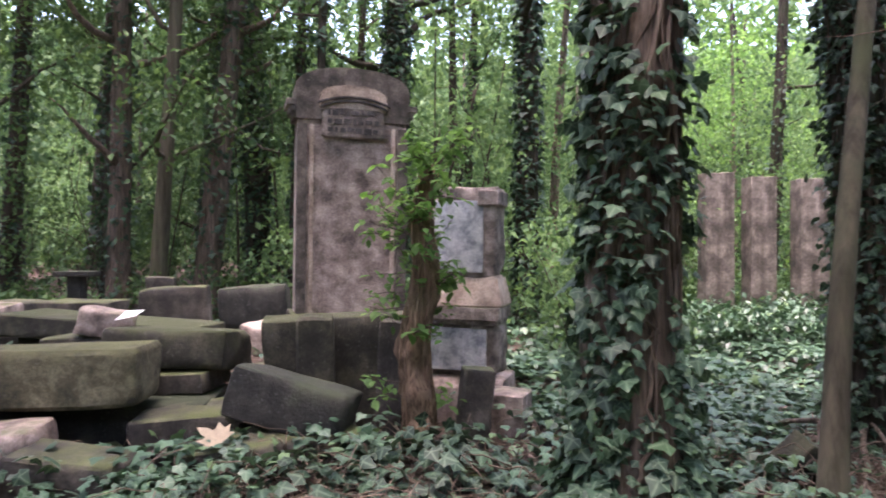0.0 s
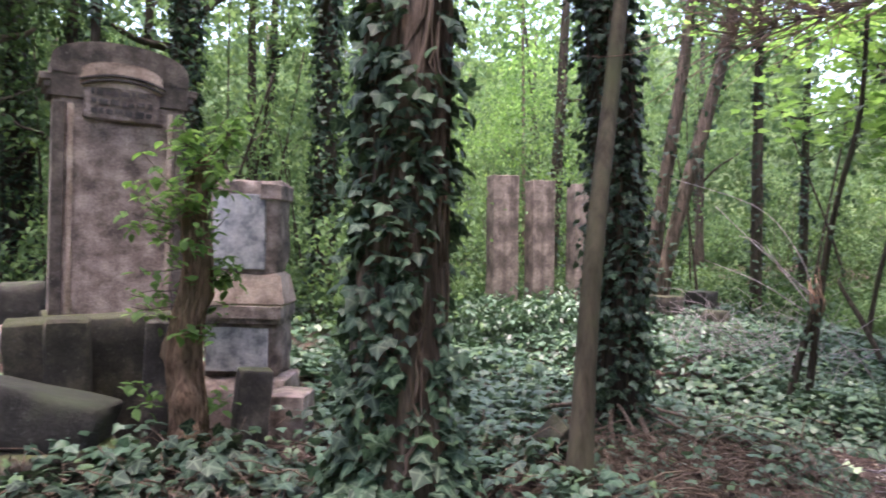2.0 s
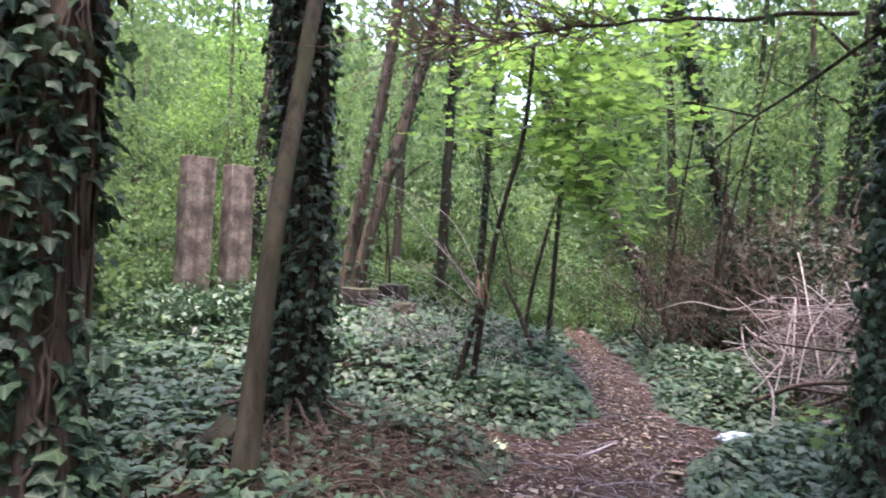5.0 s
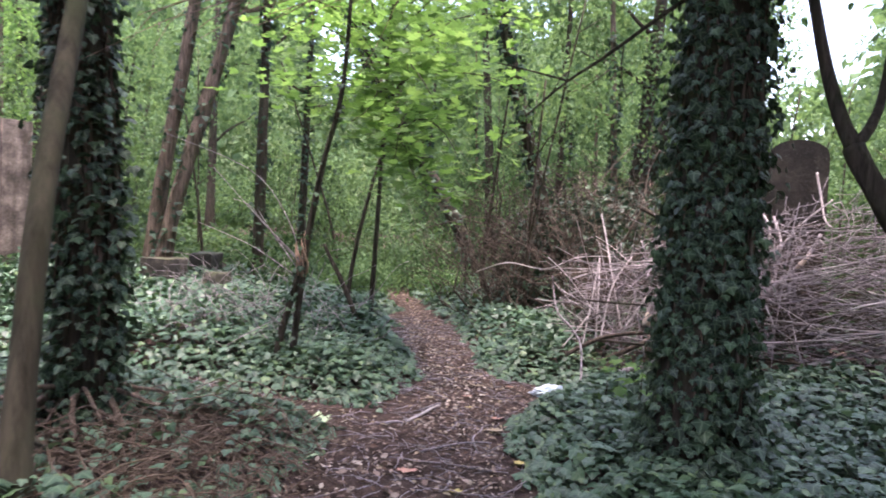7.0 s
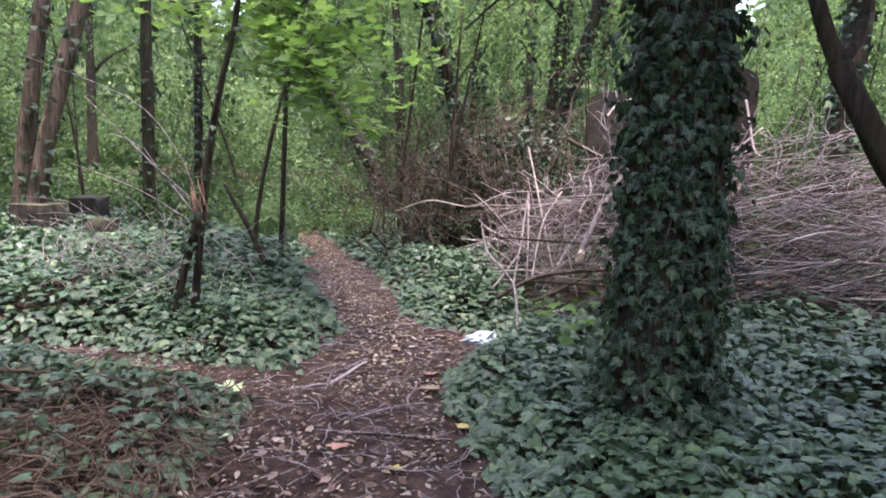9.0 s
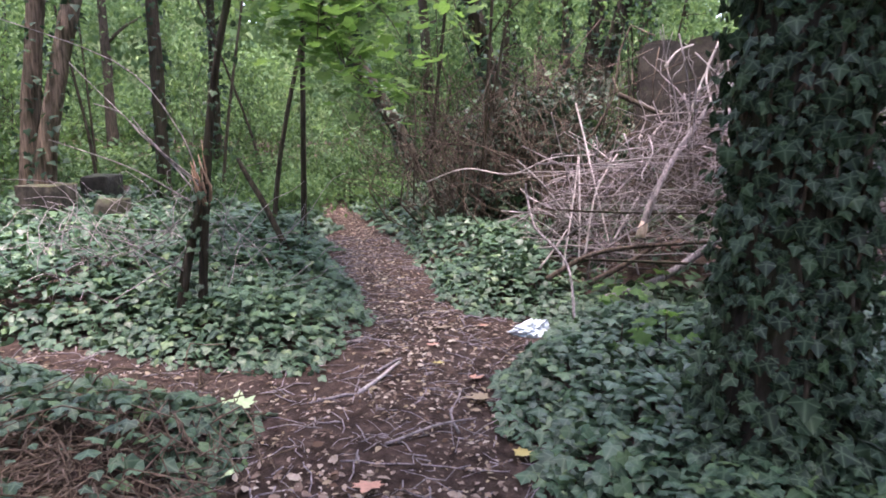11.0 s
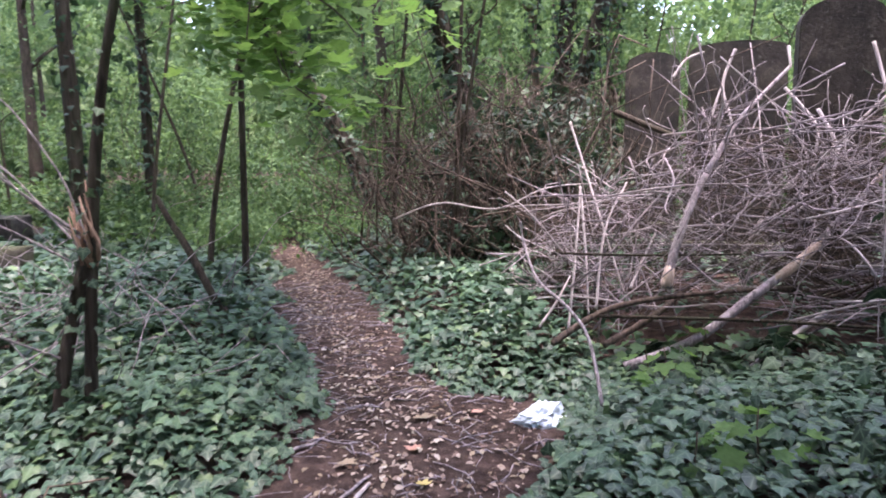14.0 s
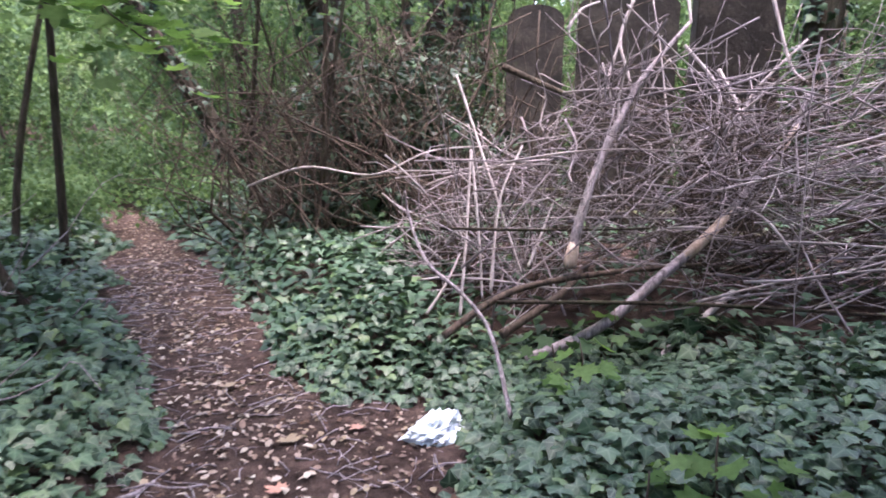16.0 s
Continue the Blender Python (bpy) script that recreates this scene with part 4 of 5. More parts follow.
part("plinth", stone_bm([((0, 0.02, 0.2), (1.0, 0.5, 0.46), 0.025), ((0, 0.01, 0.6), (0.88, 0.4, 0.4), 0.02)]), stone_grey, ob)
part("shaft", arch_bm(0.8, 2.36, 0.02, 0.3, -0.14, foot=0.75), stone_pink, ob, flat=True)
part("arched_head", arch_bm(0.84, 2.58, 0.19, 0.34, -0.16, foot=2.5), stone_sooty, ob, "sooty arched stone head", flat=True)
part("head_block", stone_bm([((0, 0.01, 2.43), (0.83, 0.335, 0.18), 0.012)]), stone_sooty, ob)
for side in (-1, 1):
    part("cornice", stone_bm([((side * 0.43, 0.03, 2.47), (0.1, 0.36, 0.05), 0.012), ((side * 0.415, 0.03, 2.42), (0.08, 0.34, 0.05), 0.012), ((side * 0.405, 0.03, 2.37), (0.06, 0.32, 0.05), 0.012)]), stone_sooty, ob)
    part("moulding", stone_bm([((side * 0.3, -0.145, 1.55), (0.03, 0.03, 1.5), 0.01)]), stone_warm, ob, "pale worn edge moulding")
    part("pilaster", stone_bm([((side * 0.37, -0.14, 1.45), (0.07, 0.05, 1.7), 0.012)]), stone_sooty, ob)
part("arched_niche", arch_bm(0.5, 2.52, 0.11, 0.03, -0.172, foot=2.42), stone_warm, ob, "pale arched stone patch", flat=True)
for low, wide in ((2.47, 0.53), (2.44, 0.49)):
    rail = bmesh.new()
    for k in range(10):
        u0, u1 = -1 + k * 0.2, -0.8 + k * 0.2
        x0, x1 = u0 * wide / 2, u1 * wide / 2
        z0, z1 = low + 0.06 * (1 - u0 * u0), low + 0.06 * (1 - u1 * u1)
        ring = [[rail.verts.new((x, y, z + dz)) for y, dz in ((-0.172, -0.009), (-0.19, -0.007), (-0.19, 0.007), (-0.172, 0.009))] for x, z in ((x0, z0), (x1, z1))]
        for j in range(4):
            rail.faces.new((ring[0][j], ring[0][(j + 1) % 4], ring[1][(j + 1) % 4], ring[1][j]))
    bmesh.ops.remove_doubles(rail, verts=rail.verts[:], dist=0.0005)
    bmesh.ops.recalc_face_normals(rail, faces=rail.faces[:])
    part("arch_moulding", rail, stone_letter, ob, "thin dark arched moulding", flat=True)
part("inscription_panel", arch_bm(0.46, 2.4, 0.05, 0.06, -0.176, foot=2.2), stone_flaky, ob, "sooty panel with illegible raised letters", flat=True)
bars = []
for z in (2.4, 2.33, 2.26):
    x = -0.19
    while x < 0.16:
        w = rng.uniform(0.02, 0.055)
        bars.append(((x + w / 2, -0.178, z + rng.normal(0, 0.004)), (w, 0.012, rng.uniform(0.028, 0.05)), 0.004))
        x += w + rng.uniform(0.01, 0.022)
part("lettering", stone_bm(bars), stone_letter, ob, "worn raised lettering", "stuff")
# the broken pedestal tomb with a marble panel
ob = grave("tombstone", pose(0.17, 5.02, 0.2, 0, 0.8, -17), "broken sandstone tombstone with mottled grey marble panels", "tombstone")
part("upper_block", stone_bm([((0, 0, 1.47), (0.5, 0.3, 0.66), 0.035), ((0.19, -0.02, 1.72), (0.16, 0.34, 0.12), 0.03)]), stone_flaky, ob)
part("marble_panel", stone_bm([((-0.03, -0.155, 1.44), (0.36, 0.03, 0.52), 0.008)]), stone_panel, ob, "mottled white and blue-grey marble panel")
part("sloping_base", frustum_bm(0.6, 0.42, 0.5, 0.31, 0.93, 1.16), stone_warm, ob, "peeling pinkish sloping stone base")
part("ledge", stone_bm([((0, -0.02, 0.89), (0.58, 0.42, 0.09), 0.012), ((0, -0.02, 0.83), (0.54, 0.38, 0.04), 0.008)]), stone_flaky, ob)
part("lower_block", stone_bm([((0, 0, 0.62), (0.54, 0.36, 0.4), 0.03)]), stone_flaky, ob)
part("marble_panel", stone_bm([((-0.02, -0.185, 0.63), (0.42, 0.025, 0.3), 0.008)]), stone_panel, ob, "flaking white marble panel")
part("plinth", stone_bm([((0.02, -0.02, 0.2), (0.62, 0.46, 0.48), 0.03)]), stone_pink, ob)

# blocks and slabs lying about: place, turn, size, material, words
def loose_stone(x, y, z, rx, ry, rz, sx, sy, sz, bev, mat, name, words):
    """A worn stone block or slab, as it lies."""
    o = grave(name, pose(x, y, z, rx, ry, rz), words)
    mesh = stone_bm([((0, 0, 0), (sx, sy, sz), bev)])
    part("stone", mesh, mat, o)


loose_stone(0.19, 4.2, 0.5, 3, 6, 12, 0.2, 0.12, 0.62, 0.03, stone_grey, "stone_post", "leaning grey stone kerb post")
loose_stone(0.44, 4.55, 0.38, 0, 2, -20, 0.26, 0.3, 0.42, 0.02, stone_pink, "stone_step", "square brownish stone step with a pale top")
loose_stone(-0.72, 4.75, 0.62, 6, -2, 4, 1.05, 0.2, 0.95, 0.035, stone_moss, "gravestone", "wide mossy grave slab leaning back")
loose_stone(-0.83, 4.4, 0.7, 4, 0, 5, 0.24, 0.14, 0.84, 0.05, stone_moss, "gravestone", "small round-headed mossy stone")
loose_stone(-0.36, 4.5, 0.62, 0, 3, 0, 0.16, 0.16, 0.9, 0.02, stone_grey, "stone_post", "upright grey grave kerb post")
loose_stone(-0.88, 3.98, 0.64, -7, 15, -6, 0.7, 0.4, 0.3, 0.035, stone_dark, "stone_block", "tilted near-black stone block with a mossy top")
loose_stone(-0.95, 3.95, 0.36, 0, 0, 10, 0.9, 0.5, 0.3, 0.03, stone_grey, "stone_block", "half-buried grey stone block")
loose_stone(-2.56, 3.95, 0.8, 0, -1.2, 2, 1.66, 0.42, 0.34, 0.08, stone_lichen, "stone_slab", "long thick mossy yellow-green stone slab lying on rubble")
loose_stone(-1.8, 4.6, 0.88, -5, 1, -6, 0.85, 0.5, 0.26, 0.035, stone_moss, "stone_slab", "toppled mossy grave slab")
loose_stone(-1.85, 4.5, 0.68, 0, -3, -4, 0.7, 0.45, 0.13, 0.02, stone_grey, "stone_slab", "flat grey slab under another")
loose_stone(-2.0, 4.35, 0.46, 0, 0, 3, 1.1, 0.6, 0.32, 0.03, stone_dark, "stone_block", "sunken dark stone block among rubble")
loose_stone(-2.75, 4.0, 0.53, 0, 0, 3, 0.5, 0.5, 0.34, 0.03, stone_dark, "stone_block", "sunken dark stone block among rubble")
loose_stone(-2.42, 4.85, 1.02, 0, 14, 20, 0.36, 0.3, 0.2, 0.03, stone_pink, "stone_block", "brownish broken stone lump")
loose_stone(-2.5, 4.95, 0.7, 0, 0, 10, 0.7, 0.5, 0.46, 0.03, stone_grey, "stone_block", "grey stone block in the rubble")
loose_stone(-2.7, 5.5, 0.9, 0, 3, -10, 1.7, 0.55, 0.18, 0.03, stone_moss, "stone_slab", "flat mossy slab on rubble")
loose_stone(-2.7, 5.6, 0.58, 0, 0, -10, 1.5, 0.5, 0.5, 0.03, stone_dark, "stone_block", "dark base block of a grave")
loose_stone(-2.5, 6.3, 0.9, 0, -2, 12, 0.62, 0.3, 0.6, 0.03, stone_grey, "stone_block", "squared grey stone block")
loose_stone(-1.5, 4.05, 0.5, 4, -4, 8, 0.62, 0.4, 0.2, 0.03, stone_grey, "stone_slab", "flat grey ledge stone")
loose_stone(-1.2, 3.6, 0.4, -6, -5, 12, 0.6, 0.34, 0.2, 0.03, stone_grey, "stone_slab", "low grey kerb stone among ivy")
loose_stone(-1.85, 3.35, 0.42, 3, 4, -6, 0.56, 0.3, 0.24, 0.04, stone_grey, "stone_block", "low brownish stone half under ivy")
loose_stone(-2.5, 3.5, 0.48, 0, -4, 8, 0.8, 0.4, 0.24, 0.03, stone_pink, "stone_slab", "pale pinkish broken slab")
loose_stone(-4.2, 7.2, 0.75, 0, 0, 0, 1.5, 0.5, 0.5, 0.03, stone_grey, "stone_slab", "far grey grave kerb")
loose_stone(-4.6, 6.2, 0.9, 3, 2, 8, 1.2, 0.5, 0.3, 0.03, stone_pink, "stone_slab", "reddish toppled slab")
loose_stone(-2.3, 8.3, 0.85, 0, -4, 5, 0.8, 0.5, 0.5, 0.03, stone_dark, "stone_block", "dark low tomb among the trees")
loose_stone(-1.6, 7.0, 0.6, 0, 6, -12, 0.9, 0.6, 0.3, 0.03, stone_pink, "stone_slab", "reddish fallen slab")
loose_stone(-3.6, 8.6, 0.8, 0, 0, 12, 0.35, 0.2, 0.8, 0.03, stone_grey, "stone_post", "small grey marker stone")
loose_stone(1.35, 5.6, 0.4, 5, 10, 15, 0.6, 0.45, 0.16, 0.03, stone_pink, "stone_slab", "broken reddish slab on the ground")
loose_stone(1.0, 5.3, 0.32, 0, 14, -20, 0.4, 0.3, 0.14, 0.03, stone_grey, "stone_slab", "broken grey slab piece")
loose_stone(1.93, 3.78, 0.22, 28, 32, 30, 0.4, 0.16, 0.56, 0.02, stone_moss, "stone_block", "pointed dark mossy stone stuck in the soil")
loose_stone(7.0, 8.7, 0.42, 0, 3, 20, 0.36, 0.3, 0.4, 0.04, stone_moss, "stone_block", "small mossy stone block in the undergrowth")
loose_stone(8.0, 10.3, 0.5, 0, 0, 30, 0.55, 0.4, 0.6, 0.03, stone_dark, "stone_block", "dark box-shaped tomb in the undergrowth")
loose_stone(7.0, 10.0, 0.55, 0, 0, 20, 0.6, 0.5, 0.4, 0.03, stone_grey, "stone_block", "grey grave base in the undergrowth")

# broken stone rubble between the graves
g = Geo()
for i in range(150):
    x, y = rng.uniform(-3.4, 1.5), rng.uniform(3.1, 7.0)
    r = rng.uniform(0.03, 0.13)
    v = unit(rng.normal(0, 1, (12, 3)))
    bm = bmesh.new()
    for p in v * np.array([r * 1.3, r, r * 0.7]):
        bm.verts.new(p)
    bmesh.ops.convex_hull(bm, input=bm.verts[:])
    bm.verts.index_update()
    used = [tuple(k.index for k in f.verts) for f in bm.faces]
    g.add(np.array([tuple(k.co) for k in bm.verts]) + np.array([x, y, float(ground_z(x, y)) + r * 0.25]), np.array(used))
    bm.free()
single("rubble", g, stone_grey, "broken lumps of grey stone between graves", "rubble", "stuff", flat=True)

# a T-shaped broken stone table far among the graves
ob = grave("stone_table", pose(-4.35, 8.0, float(ground_z(-4.35, 8.0))), "dark T-shaped broken stone stand")
part("tabletop", stone_bm([((0, 0, 0.95), (0.42, 0.3, 0.06), 0.015)]), stone_dark, ob)
part("pedestal", stone_bm([((0, 0, 0.42), (0.16, 0.16, 1.0), 0.02)]), stone_dark, ob)

# tall stelae in the ivy, and those behind the brushwood
for x, y, rz, w, d, h, mat, words in ((3.95, 9.75, 2, 0.42, 0.3, 2.42, stone_stele, "tall narrow pinkish stele rising from ivy"),
                                      (4.62, 9.85, 4, 0.38, 0.3, 2.37, stone_stele, "tall narrow pinkish stele rising from ivy"),
                                      (5.42, 9.95, 0, 0.42, 0.32, 2.32, stone_stele, "tall narrow greyish stele rising from ivy")):
    ob = grave("stele", pose(x, y, float(ground_z(x, y)), 0, 0, rz), words, "stele", "row of stelae")
    part("shaft", stone_bm([((0, 0, h / 2), (w, d, h), 0.02)]), mat, ob)
    part("base", stone_bm([((0, 0, 0.1), (w + 0.16, d + 0.16, 0.3), 0.02)]), stone_grey, ob)
for x, y, rz, w, h, rise, words in ((11.25, 2.95, -80, 0.62, 2.1, 0.2, "dark weathered gravestone with a mossy peaked top behind brushwood"),
                                    (10.0, 1.98, -84, 0.88, 2.12, 0.1, "wide dark gravestone behind the brushwood"),
                                    (9.05, 1.2, -82, 0.62, 2.15, 0.22, "tall dark round-headed gravestone behind the brushwood")):
    ob = grave("gravestone", pose(x, y, float(ground_z(x, y)), 0, 0, rz), words)
    part("slab", arch_bm(w, h, rise, 0.2, -0.1), stone_brown, ob, flat=True)
    part("base", stone_bm([((0, 0, 0.12), (w + 0.25, 0.42, 0.34), 0.03)]), stone_grey, ob)

# rotten post with shoots climbing over it
ob = thing("tree_stump", (-0.16, 4.15, float(ground_z(-0.16, 4.15))), "tall rotten rusty-brown stump overgrown with pale green shoots", "tree stump")
g = Geo()
line = curve_through([(-0.19, 4.12, 0.1), (-0.15, 4.12, 0.5), (-0.18, 4.14, 0.95), (-0.11, 4.16, 1.4), (-0.14, 4.18, 1.75), (-0.06, 4.2, 2.08)], 40)
g.tube(line, np.interp(np.arange(40), [0, 8, 30, 36, 39], [0.115, 0.09, 0.068, 0.045, 0.01]) * (1 + 0.12 * np.sin(np.arange(40) * 1.3) + rng.normal(0, 0.07, 40)), 24, 0.9, 3)
stump = part("trunk", g, bark_rust, ob)
g = Geo()
trunk_vines(g, line, np.linspace(0.1, 0.042, 40), 80, 1, 0.25, 2.05, 0.011)
part("ivy_stem_growth", g, bark_rust, stump, "gnarled dead ivy stems", "stuff")
g = Geo()
g2 = Geo()
for i in range(64):
    h = 0.5 + 1.7 * rng.random() ** 0.6
    a = rng.uniform(0, 2 * math.pi)
    base = np.array([np.interp(h, line[:, 2], line[:, 0]), np.interp(h, line[:, 2], line[:, 1]), h])
    end = base + np.array([math.cos(a) * 0.28 - 0.05, math.sin(a) * 0.22 - 0.04, rng.uniform(-0.05, 0.28)])
    s = bent(base, end, 6, 0.05)
    g.tube(s, np.linspace(0.004, 0.002, 6), 4)
    c = np.repeat(s[2:], 3, 0) + rng.normal(0, 0.025, (12, 3))
    nrm, tip = droop(len(c), 0.5)
    g2.leaves(c, nrm, tip, rng.uniform(0.05, 0.1, len(c)), OVAL)
part("shoot_growth", g, dry_stem, ob, "thin shoots", "stuff")
part("foliage", g2, bright_leaf, ob, "pale yellow-green leaves", "stuff")

# ---- brushwood pile ----
PX, PY = 8.55, 0.85
pile = thing("brush_pile", (PX, PY, float(ground_z(PX, PY))), "large heap of dry grey sticks, canes and snapped branches", "brush pile")


def heap(x, y):
    return (1.25 + 0.75 * vnoise(np.asarray(x) * 1.3 + 3, np.asarray(y) * 1.5, 61)) * np.sqrt(np.clip(1 - ((x - PX) / 1.5) ** 2 - ((y - PY) / 2.75) ** 4, 0, 1))


stick_meshes = []
for i in range(16):
    g = Geo()
    p = bent((0, 0, -0.5), (0, 0, 0.5), 9, 0.02)
    g.tube(p, np.linspace(1.0, 0.55, 9) * 0.006, 5)
    if i % 2:
        k = 4 + i % 3
        g.tube(bent(p[k], p[k] + np.array([rng.normal(0, 0.1), rng.normal(0, 0.1), 0.22]), 5, 0.05), np.linspace(0.0038, 0.0016, 5), 4)
    stick_meshes.append((g.mesh("stick", stick_bark), g.mesh("stick", cane_bark)))


def lay(a, b, thick, pale=False):
    """One stick of the pile from a to b."""
    a, b = Vector(a), Vector(b)
    d = b - a
    m = stick_meshes[int(rng.integers(0, 16))][1 if pale else 0]
    o = new("stick", m)
    o.parent = pile
    q = d.to_track_quat("Z", "Y") @ Euler((0, 0, rng.uniform(0, 6.28))).to_quaternion()
    o.matrix_local = Matrix.Translation((a + b) / 2 - pile.location) @ q.to_matrix().to_4x4() @ Matrix.Diagonal((thick, thick, d.length, 1))


def pile_stick():
    y = PY + 2.6 * rng.uniform(-1, 1)
    x = PX - 1.18 * rng.uniform(0.0, 1) * math.sqrt(max(0, 1 - ((y - PY) / 2.75) ** 4))
    z = float(heap(x, y)) * rng.uniform(0.08, 1.02) ** 0.7 + 0.1
    length = rng.uniform(0.5, 1.7)
    if y < 0.9:
        length *= 1.35
        way = np.array([rng.normal(0.15, 0.45), -1, rng.normal(0.22, 0.38)])
    else:
        way = np.array([rng.normal(0.25, 0.3), rng.normal(0, 0.7), rng.normal(0.12, 0.4)])
    way = way / np.linalg.norm(way) * length / 2
    a, b = np.array([x, y, z]) - way, np.array([x, y, z]) + way
    a[2], b[2] = max(a[2], 0.12), max(b[2], 0.12)
    return a, b


for i in range(300):
    a, b = pile_stick()
    lay(a, b, rng.uniform(0.5, 1.5), rng.random() < 0.36)
# Twigs set deeper and darker: the heap's inner shade is in their colour.
g = Geo()
for i in range(1700):
    a, b = pile_stick()
    m = (a + b) / 2
    s = rng.uniform(0.25, 0.8)
    a, b = m + (a - m) * s, m + (b - m) * s
    m = np.array([0.3, 0, -0.08])
    t = rng.uniform(0.0016, 0.005)
    g.tube(bent(a + m, b + m, 5, 0.07), np.linspace(t, t * 0.6, 5), 4, caps=False)
part("twig_tangle", g, dry_stem, pile, "tangle of thin dry twigs, darkened as the heap's inner shade", "stuff")
g = Geo()
for i in range(620):
    a, b = pile_stick()
    m = (a + b) / 2
    s = rng.uniform(0.3, 0.9)
    t = rng.uniform(0.0022, 0.0062)
    g.tube(bent(m + (a - m) * s, m + (b - m) * s, 7, 0.09), np.linspace(t, t * 0.6, 7), 4, caps=False)
part("twig_tangle", g, stick_bark, pile, "crooked grey twigs over the heap", "stuff")
def pile_branch(knots, r0, r1, mat, words):
    """A single branch laid on the heap."""
    g = Geo()
    line = curve_through(knots, 26)
    g.tube(line, np.linspace(r0, r1, 26), 8, 0.12, seed=r0 * 100)
    o = part("branch", g, mat, pile, words)
    if "bare" in words or "broken" in words:
        for lo, hi in (((10, 14), (19, 22)) if "bare" in words else ((0, 3),)):
            g = Geo()
            g.tube(line[lo:hi + 1], np.interp(np.arange(lo, hi + 1), [0, 25], [r0, r1]) * np.interp(np.arange(lo, hi + 1), [lo, lo + 1, hi - 1, hi], [0.9, 1.12, 1.12, 0.9]), 9, 0.15, seed=lo)
            part("bare_wood", g, bare_wood, o, "pale pinkish bare wood")


pile_branch(((6.98, 2.46, 0.13), (7.15, 2.07, 0.3), (7.39, 1.74, 0.56), (7.65, 1.44, 0.8), (7.91, 1.17, 1.11), (8.12, 0.96, 1.36), (8.25, 0.85, 1.62)), 0.036, 0.017, stick_bark, "long branch with patches of bare pale wood")
pile_branch(((7.3, 2.26, 0.6), (7.42, 2.22, 0.86), (7.66, 2.13, 1.18), (7.98, 1.98, 1.53), (8.2, 1.87, 1.74), (8.8, 1.55, 2.14)), 0.036, 0.012, stick_bark, "snapped branch with a pale broken end")
pile_branch(((9.14, 2.97, 1.85), (8.93, 2.26, 1.56), (8.85, 1.8, 1.5), (8.83, 1.3, 1.45)), 0.03, 0.012, bark_dark, "dark crooked branch")
pile_branch(((6.1, 2.42, 0.2), (6.42, 2.57, 0.46), (6.61, 2.75, 0.59), (6.79, 2.99, 0.71), (7.0, 3.15, 0.92), (7.03, 3.18, 1.05)), 0.011, 0.008, stick_bark, "bent pale cane")
pile_branch(((6.83, 2.9, 0.28), (7.1, 2.58, 0.48), (7.4, 2.1, 0.55), (7.6, 1.5, 0.6)), 0.024, 0.014, dry_stem, "thick grey branch")
pile_branch(((7.1, 2.62, 0.22), (7.4, 2.3, 0.42), (7.9, 2.1, 0.6)), 0.028, 0.018, dry_stem, "thick short branch")
pile_branch(((7.05, 1.8, 0.1), (7.25, 1.62, 0.24), (7.6, 1.3, 0.45)), 0.024, 0.018, cane_bark, "pale short branch")
pile_branch(((7.22, 3.02, 0.81), (7.4, 2.4, 0.8), (7.52, 1.81, 0.82)), 0.009, 0.007, bark_dark, "straight dark stick")
pile_branch(((7.03, 2.64, 0.44), (7.2, 1.6, 0.46), (7.32, 0.58, 0.44), (7.4, -0.2, 0.4)), 0.012, 0.009, bark_dark, "long straight dark stick")
pile_branch(((7.9, 4.66, 0.93), (7.84, 4.17, 1.09), (7.76, 3.63, 1.06), (7.88, 3.26, 1.22), (8.1, 2.9, 1.25)), 0.008, 0.005, cane_bark, "long arching cane")
pile_branch(((7.21, 2.89, 0.28), (7.46, 2.91, 0.75), (7.71, 2.94, 1.25)), 0.0105, 0.007, cane_bark, "pale upright cane")
pile_branch(((7.71, 2.94, 1.24), (7.48, 2.84, 0.79), (7.29, 2.77, 0.38)), 0.0105, 0.007, cane_bark, "pale upright cane")
pile_branch(((7.3, 2.72, 0.42), (7.55, 2.72, 0.94), (7.87, 2.63, 1.27)), 0.0105, 0.007, cane_bark, "pale upright cane")
pile_branch(((8.28, 3.17, 1.74), (8.11, 3.02, 1.42), (7.74, 2.77, 0.94), (7.47, 2.56, 0.51)), 0.0105, 0.007, cane_bark, "pale slanting cane")
pile_branch(((7.48, 2.52, 0.55), (7.68, 2.46, 0.74), (7.89, 2.41, 0.91)), 0.0105, 0.007, cane_bark, "pale slanting cane")
pile_branch(((7.17, 3.09, 0.29), (7.29, 3.0, 0.45), (7.51, 2.96, 0.6)), 0.0105, 0.007, cane_bark, "pale slanting cane")
pile_branch(((8.9, 1.96, 2.31), (8.8, 2.04, 2.02), (8.7, 1.97, 1.77), (8.6, 1.91, 1.52)), 0.014, 0.008, cane_bark, "pale twisting vine")
pile_branch(((8.6, 2.14, 1.57), (8.6, 2.1, 1.77), (8.7, 2.04, 2.01)), 0.014, 0.008, cane_bark, "pale twisting vine")
pile_branch(((8.19, 1.82, 0.75), (8.38, 1.57, 1.19), (8.43, 1.23, 1.48), (8.51, 1.1, 1.68), (8.65, 0.8, 1.99)), 0.014, 0.008, cane_bark, "pale twisting vine")
pile_branch(((8.78, 1.58, 1.97), (8.55, 1.37, 1.68), (8.45, 1.36, 1.47)), 0.014, 0.008, cane_bark, "pale twisting vine")
pile_branch(((8.65, 1.35, 1.79), (8.43, 1.23, 1.51), (8.33, 1.25, 1.27), (8.22, 1.21, 1.02)), 0.014, 0.008, cane_bark, "pale twisting vine")
